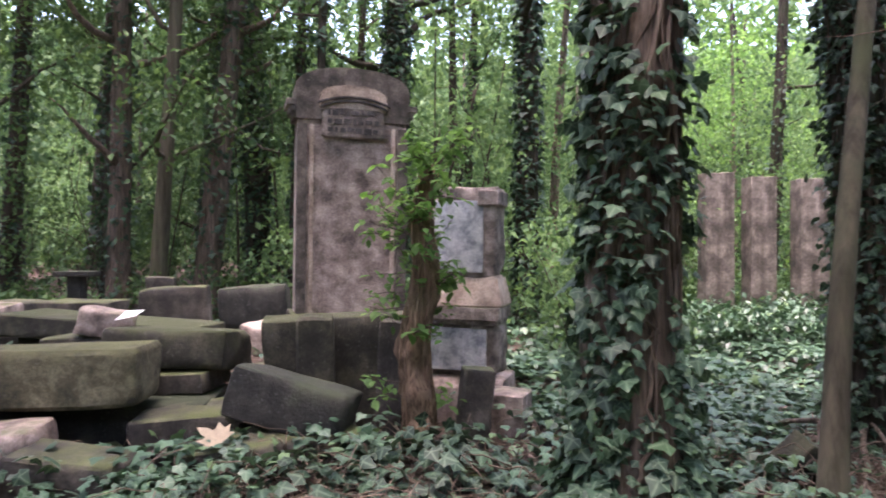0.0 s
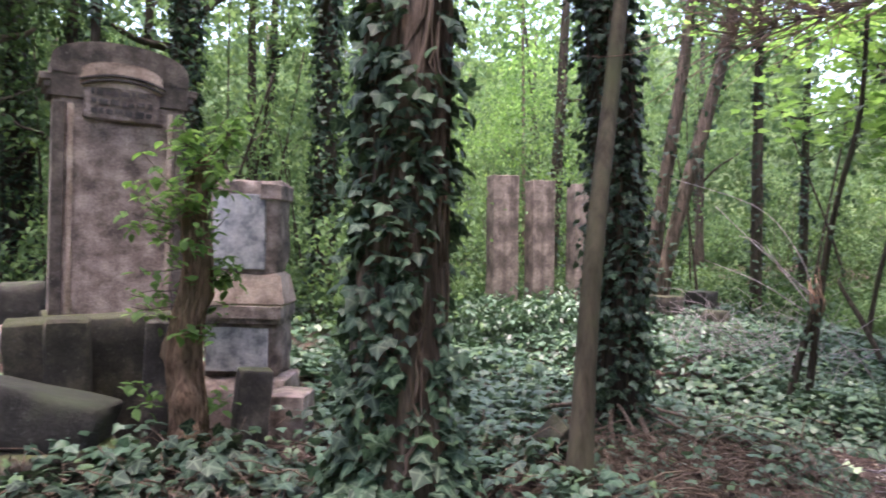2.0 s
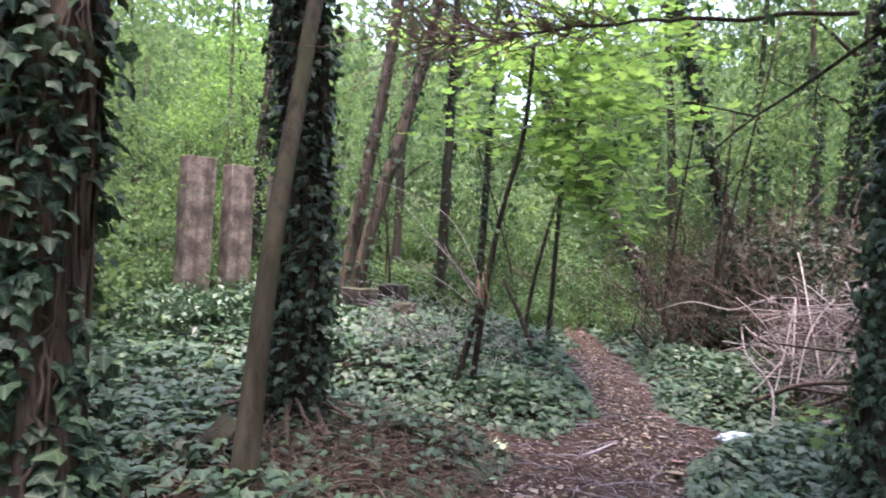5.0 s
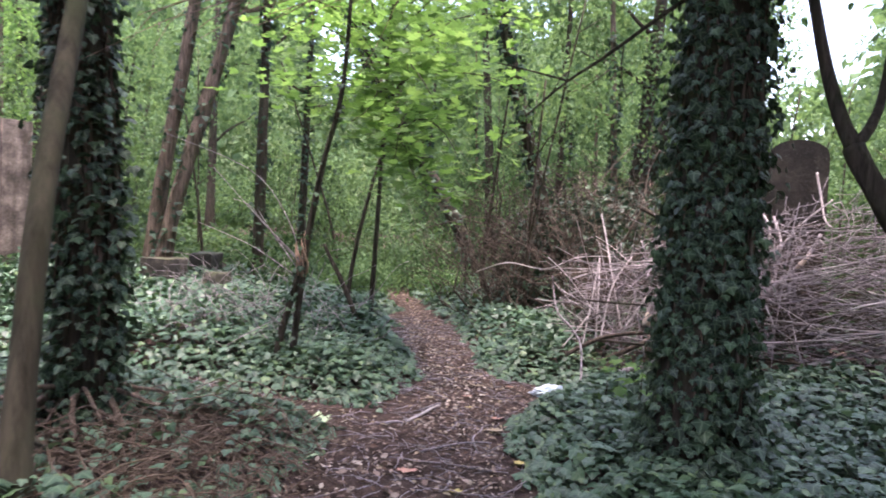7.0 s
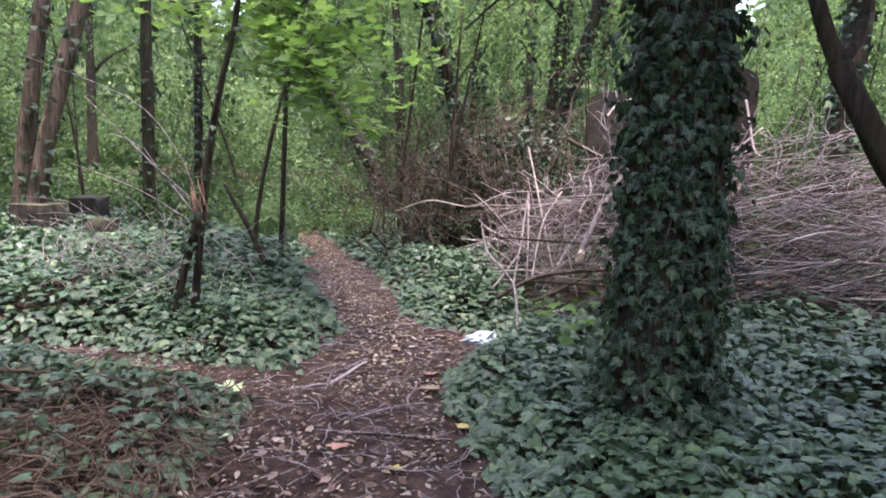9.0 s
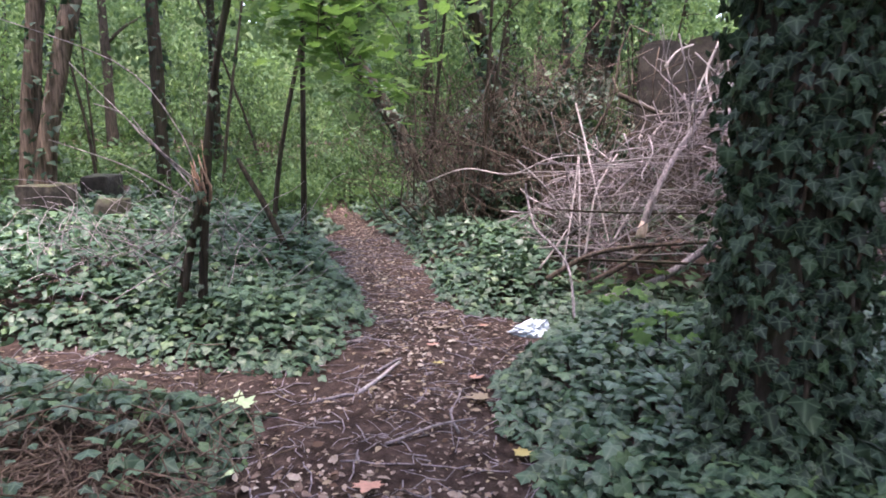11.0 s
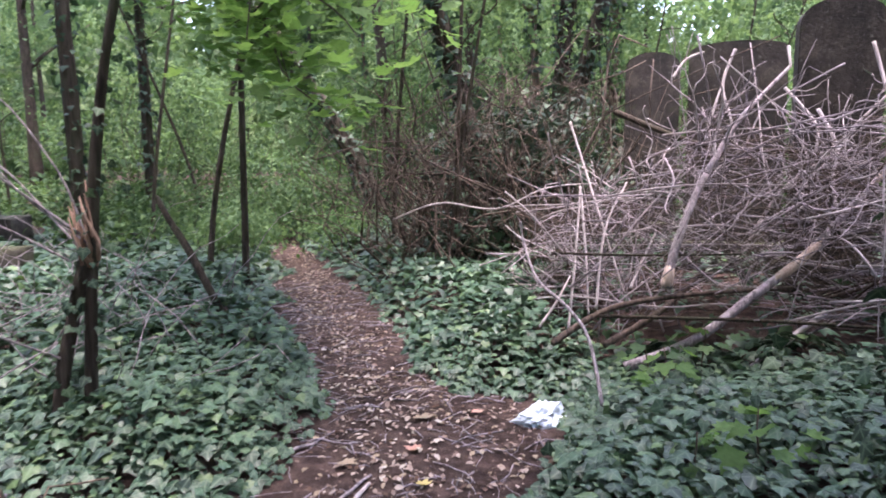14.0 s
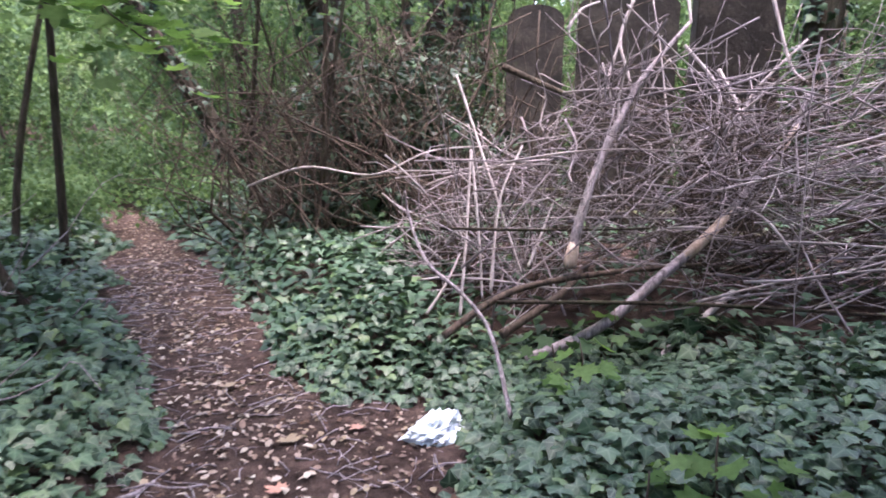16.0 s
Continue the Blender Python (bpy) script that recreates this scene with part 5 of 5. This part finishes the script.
pile_branch(((8.9, 0.99, 2.29), (8.78, 0.91, 1.96), (8.66, 0.86, 1.78), (8.54, 0.79, 1.7)), 0.014, 0.008, cane_bark, "pale twisting vine")
pile_branch(((8.79, 2.43, 2.1), (8.89, 2.34, 2.25), (9.0, 2.21, 2.32)), 0.014, 0.008, cane_bark, "pale twisting vine")
pile_branch(((8.09, 1.69, 0.77), (7.99, 1.77, 0.61), (7.99, 1.81, 0.45)), 0.014, 0.008, cane_bark, "pale twisting vine")
pile_branch(((8.88, 1.57, 2.3), (8.78, 1.55, 2.13)), 0.014, 0.008, cane_bark, "pale twisting vine")
for i in range(34):
    y = PY + rng.uniform(-1.6, 2.1)
    x = PX + rng.uniform(-0.7, 0.5)
    z = float(heap(x, y)) * 0.85
    top = np.array([x + rng.normal(0.1, 0.2), y + rng.normal(0, 0.3), z + rng.uniform(0.3, 0.95)])
    line = bent((x, y, z), top, 9, 0.09)
    g = Geo()
    g.tube(line, np.linspace(rng.uniform(0.006, 0.011), 0.003, 9), 5)
    for k in (4, 6):
        g.tube(bent(line[k], line[k] + rng.normal(0, 0.16, 3) + np.array([0, 0, 0.12]), 6, 0.1), np.linspace(0.005, 0.002, 6), 4)
    part("branch", g, cane_bark if i % 3 else stick_bark, pile, "crooked branching twig standing out of the heap")

for i in range(46):
    x, y, z = rng.uniform(7.9, 8.6), rng.uniform(0.5, 1.4), rng.uniform(0.25, 1.2)
    way = np.array([rng.uniform(-0.25, 0.6), -1.0, rng.uniform(-0.1, 0.6)])
    line = bent((x, y, z), np.array([x, y, z]) + way * rng.uniform(1.1, 2.2), 10, 0.02)
    g = Geo()
    g.tube(line, np.linspace(rng.uniform(0.007, 0.015), 0.004, 10), 6)
    k = int(rng.integers(4, 8))
    g.tube(bent(line[k], line[k] + way * 0.4 + rng.normal(0, 0.12, 3), 6, 0.05), np.linspace(0.005, 0.002, 6), 4)
    part("branch", g, stick_bark if i % 3 else dry_stem, pile, "long grey-brown rod slanting out of the heap")

# dry thicket of hanging vines beyond the pile
g = Geo()
for i in range(750):
    x, y = rng.uniform(9.0, 12.6), rng.uniform(3.3, 6.1)
    if off_line(np.array(x), np.array(y), MAIN) < 0.6:
        continue
    z0 = float(ground_z(x, y))
    b = np.array([x, y, z0])
    e = b + np.array([rng.normal(0, 0.8), rng.normal(0, 0.8), rng.uniform(0.5, 2.3)])
    t = rng.uniform(0.0025, 0.011) + 0.008 * (rng.random() < 0.08)
    g.tube(bent(b, e, 8, 0.2), np.linspace(t, t * 0.5, 8), 4, caps=False)
single("dead_vine_thicket", g, dry_stem, "tangled brown thicket of dead vines", "thicket", "stuff")

for x, y, r, h in ((9.9, 4.6, 0.5, 0.6), (10.7, 4.4, 0.7, 1.7), (11.5, 5.3, 0.8, 1.8), (12.2, 4.3, 0.9, 1.9), (11.0, 3.6, 0.6, 1.2), (12.3, 6.2, 0.8, 1.5)):
    shrub(x, y, r, h, 46, 24, 0.085, shaded_ivy_leaf, "dark ivy-choked thicket beside the leaning trunk", VEINED[:2], low=0.05)

# dry hanging twigs over the path, high up
ob = thing("fallen_bough", (3.4, 3.2, 2.9), "dry reddish leafless twigs hanging from above", "branch")
main = curve_through([(5.6, 1.8, 3.4), (4.73, 2.4, 3.26), (4.32, 2.7, 3.2), (3.84, 2.99, 3.07), (3.38, 3.19, 2.93), (2.9, 3.33, 2.82)], 20)
g = Geo()
g.tube(main + rng.normal(0, 0.012, main.shape), np.linspace(0.018, 0.005, 20), 6)
part("bough", g, vine_bark, ob)
g = Geo()
for i in range(170):
    k = int(rng.integers(9, 20))
    d = np.array([-0.5, 0.12, 0.08]) + rng.normal(0, 0.3, 3)
    s = bent(main[k], main[k] + d * rng.uniform(0.4, 1.3), 6, 0.06)
    g.tube(s, np.linspace(0.005, 0.0015, 6), 4, caps=False)
part("twig_tangle", g, red_twig, ob, "fine dry twigs", "stuff")

# ---- ivy carpet ----
STONE_SPOTS = [(-0.7, 5.6, 0.65), (0.17, 5.0, 0.42), (-0.9, 4.2, 0.6), (-2.2, 4.4, 0.9), (-2.6, 5.5, 0.9), (4.58, 1.06, 0.26), (0.82, 3.0, 0.22), (2.7, 4.3, 0.22)]


def ivy_density(x, y):
    s = off_path(x, y)
    m = smooth(0.0, 0.22, s)
    m = m * (0.55 + 0.45 * smooth(0.3, 0.5, fbm(x * 0.9, y * 0.9, 31)))
    dry = np.exp(-(((x - 2.55) / 1.0) ** 2 + ((y - 3.5) / 0.8) ** 2) * 1.1)
    m = m * (1 - 0.9 * np.clip(dry * 1.3, 0, 1))
    graves = smooth(0.9, 0.1, x) * smooth(2.0, 2.7, y)
    m = m * (1 - 0.93 * graves * (1 - smooth(0.52, 0.66, fbm(x * 1.6, y * 1.6, 33))))
    loose = smooth(3.9, 3.0, x) * smooth(2.2, 2.9, y)
    m = m * (1 - loose * 0.75 * (1 - smooth(0.4, 0.55, fbm(x * 1.3 + 3, y * 1.3, 35))))
    for u, w, r in STONE_SPOTS:
        m = m * smooth(r * 0.75, r, np.hypot(x - u, y - w))
    m = m * (1 - 0.85 * smooth(0.1, 0.6, heap(x, y)))
    return m


def carpet(x0, x1, y0, y1, per_m2, size, shape, keep, height, name, label, mat):
    n = int((x1 - x0) * (y1 - y0) * per_m2)
    x, y = rng.uniform(x0, x1, n), rng.uniform(y0, y1, n)
    edge = 1.2 * (fbm(x * 0.7, y * 0.7, 41) - 0.5)
    thin = 1 - 0.7 * np.maximum(smooth(-0.6, -1.6, y + edge), smooth(2.2, 1.4, x + edge) * smooth(0.5, -0.3, y + edge))
    ok = (rng.random(n) < ivy_density(x, y) * thin) & keep(x, y)
    x, y = x[ok], y[ok]
    n = len(x)
    s = off_path(x, y)
    low = 1 - 0.75 * np.exp(-(((x - 6.95) / 0.6) ** 2 + ((y - 2.2) / 0.9) ** 2))
    lift = low * height * smooth(0.0, 0.5, s) * (0.45 + 0.8 * fbm(x * 2.2, y * 2.2, 41))
    z = ground_z(x, y) + 0.02 + lift * rng.uniform(0.25, 1.0, n) ** 0.6
    nrm, tip = droop(n, 0.58)
    nrm[:, :2] += -0.25 * np.stack([np.ones(n), np.ones(n)], 1) * smooth(0.6, 0, s)[:, None]
    g = Geo()
    g.leaves(np.stack([x, y, z], 1), nrm, tip, size * rng.uniform(0.4, 1.4, n), shape)
    single(name, g, mat, label, "ivy", "stuff")


def walk_gap(x, y):
    """Distance from the line walked."""
    return off_line(x, y, [(-0.5, -0.3, 0), (0.5, 0.2, 0), (3.6, 2.2, 0)])


carpet(-4, 9, -4, 9, 1500, 0.066, VEINED, lambda x, y: (walk_gap(x, y) < 3.6) & (x + 1.2 * y > 0.5), 0.24, "ivy_carpet", "dense glossy dark green ivy covering the ground", ground_ivy_leaf)
carpet(-7, 12, -7, 12, 850, 0.08, IVY, lambda x, y: (x + 1.2 * y > 0.5) & (walk_gap(x, y) >= 3.6) & (walk_gap(x, y) < 6.5), 0.28, "ivy_carpet", "dense dark green ivy covering the bank", ground_ivy_leaf)
carpet(-11, 15, -11, 15, 520, 0.1, HEART, lambda x, y: (walk_gap(x, y) >= 6.5) & (walk_gap(x, y) < 10.5), 0.26, "ivy_carpet", "dark green ivy spreading under the trees", ground_ivy_leaf)
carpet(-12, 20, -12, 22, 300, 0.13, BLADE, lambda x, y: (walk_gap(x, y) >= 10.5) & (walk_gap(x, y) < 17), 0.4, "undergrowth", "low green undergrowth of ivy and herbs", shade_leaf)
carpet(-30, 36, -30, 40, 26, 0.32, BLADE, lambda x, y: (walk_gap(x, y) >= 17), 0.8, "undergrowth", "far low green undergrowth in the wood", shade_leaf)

# heaps of ivy round the trunk feet and over the grave kerbs
for cx, cy, r, h, n in ((4.5, 1.0, 0.55, 0.5, 900), (0.85, 3.0, 0.46, 0.85, 1100), (0.0, 3.5, 0.6, 0.36, 420), (-0.7, 3.25, 0.6, 0.22, 200), (-1.9, 3.05, 0.55, 0.3, 170), (-1.5, 3.3, 0.4, 0.3, 60), (2.78, 4.3, 0.45, 0.3, 320), (7.1, 2.15, 0.45, 0.2, 260), (7.15, 1.5, 0.5, 0.22, 260)):
    g = Geo()
    a, d = rng.uniform(0, 2 * math.pi, n), r * np.sqrt(rng.random(n))
    x, y = cx + d * np.cos(a), cy + d * np.sin(a)
    z = ground_z(x, y) + 0.03 + h * (1 - (d / r) ** 1.5) * rng.uniform(0.3, 1.0, n)
    nrm, tip = droop(n, 0.6)
    nrm[:, 0] += 0.5 * np.cos(a)
    nrm[:, 1] += 0.5 * np.sin(a)
    g.leaves(np.stack([x, y, z], 1), nrm, tip, rng.uniform(0.05, 0.11, n), VEINED)
    # Some clumps take the darker ivy leaf, shade included in its colour.
    single("ivy_clump", g, shaded_ivy_leaf if cx in (4.5, 0.0, -0.7, 2.78) else ivy_leaf, "mound of large dark ivy leaves at a trunk's foot", "ivy", "stuff")

# ---- dry stems, twigs and litter ----
g = Geo()
for i in range(1500):
    x, y = (rng.normal(2.7, 0.65), rng.normal(3.4, 0.5)) if i % 3 else (rng.uniform(-1.6, 1.3), rng.normal(3.35, 0.35))
    if off_path(x, y) < 0.03:
        continue
    z = float(ground_z(x, y))
    a = rng.uniform(0, 6.28)
    l = rng.uniform(0.15, 0.55)
    t = rng.uniform(0.0018, 0.0045)
    g.tube(bent((x, y, z + rng.uniform(0.0, 0.16)), (x + l * math.cos(a), y + l * math.sin(a), float(ground_z(x + l * math.cos(a), y + l * math.sin(a))) + rng.uniform(0, 0.22)), 6, 0.16), np.full(6, t), 4, caps=False)
single("dry_stem_tangle", g, dead_grass, "tangle of dry brown stems beside the path", "dry stems", "stuff")
g = Geo()
for i in range(6000):
    x, y = rng.uniform(-1, 9), rng.uniform(-1.5, 7)
    if off_path(x, y) > 0.12:
        continue
    a, l, t = rng.uniform(0, 6.28), rng.uniform(0.06, 0.35), rng.uniform(0.0015, 0.005)
    b = (x + l * math.cos(a), y + l * math.sin(a))
    g.tube(bent((x, y, float(ground_z(x, y)) + t * 1.2), (*b, float(ground_z(*b)) + t * 1.4), 5, 0.05), np.full(5, t), 4)
single("twig_litter", g, stick_bark, "small dry twigs strewn over the path", "twigs", "stuff")
for a, b, r in (((4.68, 3.25, 0.02), (5.2, 3.3, 0.035), 0.014), ((4.46, 3.38, 0.015), (4.7, 3.24, 0.02), 0.012), ((5.02, 3.36, 0.015), (5.28, 3.34, 0.02), 0.01), ((5.35, 3.85, 0.015), (5.55, 3.8, 0.02), 0.012), ((4.5, 2.5, 0.015), (5.0, 2.75, 0.02), 0.009), ((4.2, 2.75, 0.015), (4.7, 2.5, 0.02), 0.008), ((5.1, 3.05, 0.015), (5.5, 2.9, 0.02), 0.01)):
    g = Geo()
    za, zb = float(ground_z(a[0], a[1])), float(ground_z(b[0], b[1]))
    g.tube(bent((a[0], a[1], za + r), (b[0], b[1], zb + r), 8, 0.03), np.linspace(r, r * 0.6, 8), 8, 0.1)
    single("stick", g, cane_bark if r > 0.012 else stick_bark, "bare pale stick lying on the path", "stick", group="sticks on the path")


def litter(n, size, shape, mat, name, label, spread_off=0.3):
    x, y = rng.uniform(-4, 12, n), rng.uniform(-2, 9.5, n)
    ok = (off_path(x, y) < rng.normal(0.02, spread_off, n) * 0.5) & (fbm(x * 2.6, y * 2.6, 51) > rng.uniform(0.25, 0.6, n))
    x, y = x[ok], y[ok]
    n = len(x)
    nrm = np.stack([rng.normal(0, 0.22, n), rng.normal(0, 0.22, n), np.ones(n)], 1)
    tip = rng.normal(0, 1, (n, 3)) * np.array([1, 1, 0.1])
    g = Geo()
    g.leaves(np.stack([x, y, ground_z(x, y) + rng.uniform(0.004, 0.016, n)], 1), nrm, tip, size * rng.uniform(0.35, 1.6, n), shape)
    single(name, g, mat, label, "leaf litter", "stuff")


litter(120000, 0.03, BLADE, dead_leaf, "leaf_litter", "small brown and buff dead leaves on the path")
litter(15000, 0.036, OVAL, tan_leaf, "leaf_litter", "pale buff dead leaves scattered along the path", 0.1)
n = 5200
x, y = rng.uniform(-4, 4, n), rng.uniform(2, 8, n)
g = Geo()
g.leaves(np.stack([x, y, ground_z(x, y) + rng.uniform(0.006, 0.03, n)], 1), np.array([0, 0, 1.0]) + rng.normal(0, 0.3, (n, 3)), rng.normal(0, 1, (n, 3)), rng.uniform(0.03, 0.08, n), OVAL)
single("leaf_litter", g, dead_leaf, "brown dead leaves and bark between the graves", "leaf litter", "stuff")
for x, y, size, turn, mat, words in ((4.11, 3.65, 0.18, 40, pale_leaf, "large pale green fallen maple leaf on the path"), (3.86, 2.6, 0.12, 200, pink_leaf, "pinkish fallen maple leaf on the path"),
                                     (5.25, 3.05, 0.07, 10, yellow_leaf, "small yellow fallen leaf on soil"), (4.95, 2.55, 0.14, 120, tan_leaf, "tan fallen maple leaf on soil"), (5.35, 3.55, 0.1, 260, tan_leaf, "tan fallen maple leaf on soil"),
                                     (4.4, 2.15, 0.11, 300, yellow_leaf, "yellowish fallen leaf at the ivy's edge"), (5.6, 3.25, 0.09, 80, pink_leaf, "pinkish fallen leaf on soil"), (5.95, 3.4, 0.1, 20, tan_leaf, "tan fallen leaf on soil"),
                                     (6.2, 3.15, 0.07, 150, pink_leaf, "pinkish fallen leaf on soil"), (4.75, 3.2, 0.08, 60, tan_leaf, "tan fallen leaf on soil"), (5.15, 2.75, 0.09, 330, pink_leaf, "pinkish fallen leaf on soil"),
                                     (3.6, 3.2, 0.1, 210, pale_leaf, "pale green fallen leaf on soil"), (6.5, 4.0, 0.09, 110, tan_leaf, "tan fallen leaf on soil"), (3.75, 2.2, 0.08, 10, yellow_leaf, "small yellow fallen leaf on soil")):
    g = Geo()
    g.leaves(np.zeros((1, 3)), np.array([[-0.1, -0.08, 1.0] if size > 0.15 else [0.1, 0.1, 1.0]]), np.array([[math.cos(radians(turn)), math.sin(radians(turn)), 0]]), size, MAPLE)
    o = new("fallen_leaf", g.mesh("fallen_leaf", mat))
    o.location = (x, y, float(ground_z(x, y)) + (0.03 if size > 0.15 else 0.022))
    tagged(o, words, "leaf", "fallen leaves")
g = Geo()
g.leaves(np.array([[-1.13, 3.48, 0.56]]), np.array([[0.1, -0.5, 1.0]]), np.array([[-0.8, 0.4, 0]]), 0.17, MAPLE)
single("fallen_leaf", g, tan_leaf, "large tan maple leaf lying on a stone", "leaf", group="fallen leaves")

# pale curled leaves strewn down the middle of the path
n = 460
k = rng.uniform(0.16, 1, n)
x = np.interp(k, np.linspace(0, 1, 6), [4.6, 5.5, 6.22, 7.26, 8.42, 9.65]) + rng.normal(0, 0.17, n)
y = np.interp(k, np.linspace(0, 1, 6), [3.0, 3.3, 3.83, 4.8, 5.84, 6.9]) + rng.normal(0, 0.17, n)
g = Geo()
g.leaves(np.stack([x, y, ground_z(x, y) + rng.uniform(0.006, 0.02, n)], 1), np.array([0, 0, 1.0]) + rng.normal(0, 0.3, (n, 3)), rng.normal(0, 1, (n, 3)), rng.uniform(0.025, 0.058, n), OVAL)
single("leaf_litter", g, buff_leaf, "pale curled dead leaves along the middle of the path", "leaf litter", "stuff")

# ---- plastic bag ----
bm = bmesh.new()
bmesh.ops.create_icosphere(bm, subdivisions=4, radius=1)
for v in bm.verts:
    p = v.co.copy()
    k = 1 + 0.55 * noise.noise(p * 1.7 + Vector((3, 1, 0))) + 0.4 * noise.noise(p * 4.1) + 0.25 * abs(noise.noise(p * 9))
    v.co = Vector((p.x * 0.15 * k, p.y * 0.09 * k, max(p.z, -0.5) * 0.065 * k))
me = bpy.data.meshes.new("plastic_bag")
bm.to_mesh(me)
bm.free()
me.materials.append(plastic)
bag = new("plastic_bag", me)
bag.matrix_world = pose(6.25, 2.79, float(ground_z(6.25, 2.79)) + 0.03, 6, 0, -20)
tagged(bag, "crumpled white and pale blue plastic bag at the path's edge", "bag")
g = Geo()
g.add(np.array([(-2.22, 4.55, 1.07), (-2.08, 4.55, 1.1), (-2.06, 4.65, 1.13), (-2.2, 4.68, 1.12), (-2.22, 4.55, 1.066), (-2.08, 4.55, 1.096), (-2.06, 4.65, 1.126), (-2.2, 4.68, 1.116)]), np.array([(0, 1, 2), (0, 2, 3), (6, 5, 4), (7, 6, 4)]))
single("paper_scrap", g, paper, "scrap of white paper on the rubble", "paper")

# ---- seedlings at the path's edge ----
for x, y, h, n, mat, words in ((5.46, 1.69, 0.36, 16, bright_leaf, "small light green maple seedling among ivy"), (6.3, 2.15, 0.34, 12, bright_leaf, "small bright green seedling at the brushwood"), (6.75, 2.3, 0.36, 12, shade_leaf, "low leafy seedling under the brushwood"),
                               (7.0, 2.0, 0.4, 12, shade_leaf, "low leafy seedling under the brushwood"), (5.3, 1.9, 0.3, 8, shade_leaf, "small light green maple seedling among ivy")):
    gz = float(ground_z(x, y))
    ob = thing("seedling", (x, y, gz), words, "seedling", "seedlings")
    g = Geo()
    g.tube(bent((x, y, gz - 0.02), (x + 0.03, y, gz + h), 6, 0.03), np.linspace(0.006, 0.003, 6), 6)
    part("stem", g, dry_stem, ob)
    g = Geo()
    a = np.arange(n) * 2.4
    d = rng.uniform(0.06, 0.2, n)
    nrm = np.stack([0.4 * np.cos(a), 0.4 * np.sin(a), np.ones(n)], 1) + rng.normal(0, 0.25, (n, 3))
    g.leaves(np.stack([x + d * np.cos(a), y + d * np.sin(a), gz + h - 0.02 - rng.uniform(0, 0.14, n)], 1), nrm, np.stack([np.cos(a), np.sin(a), np.full(n, -0.3)], 1), rng.uniform(0.07, 0.12, n), MAPLE)
    part("foliage", g, mat, ob)

# ---- ivy on the ground behind the start of the walk ----
carpet(-7, 9, -7, 7, 750, 0.08, HEART, lambda x, y: (x + 1.2 * y <= 0.5) & (walk_gap(x, y) < 6.5), 0.24, "ivy_carpet", "dark green ivy beside the start of the path", ground_ivy_leaf)
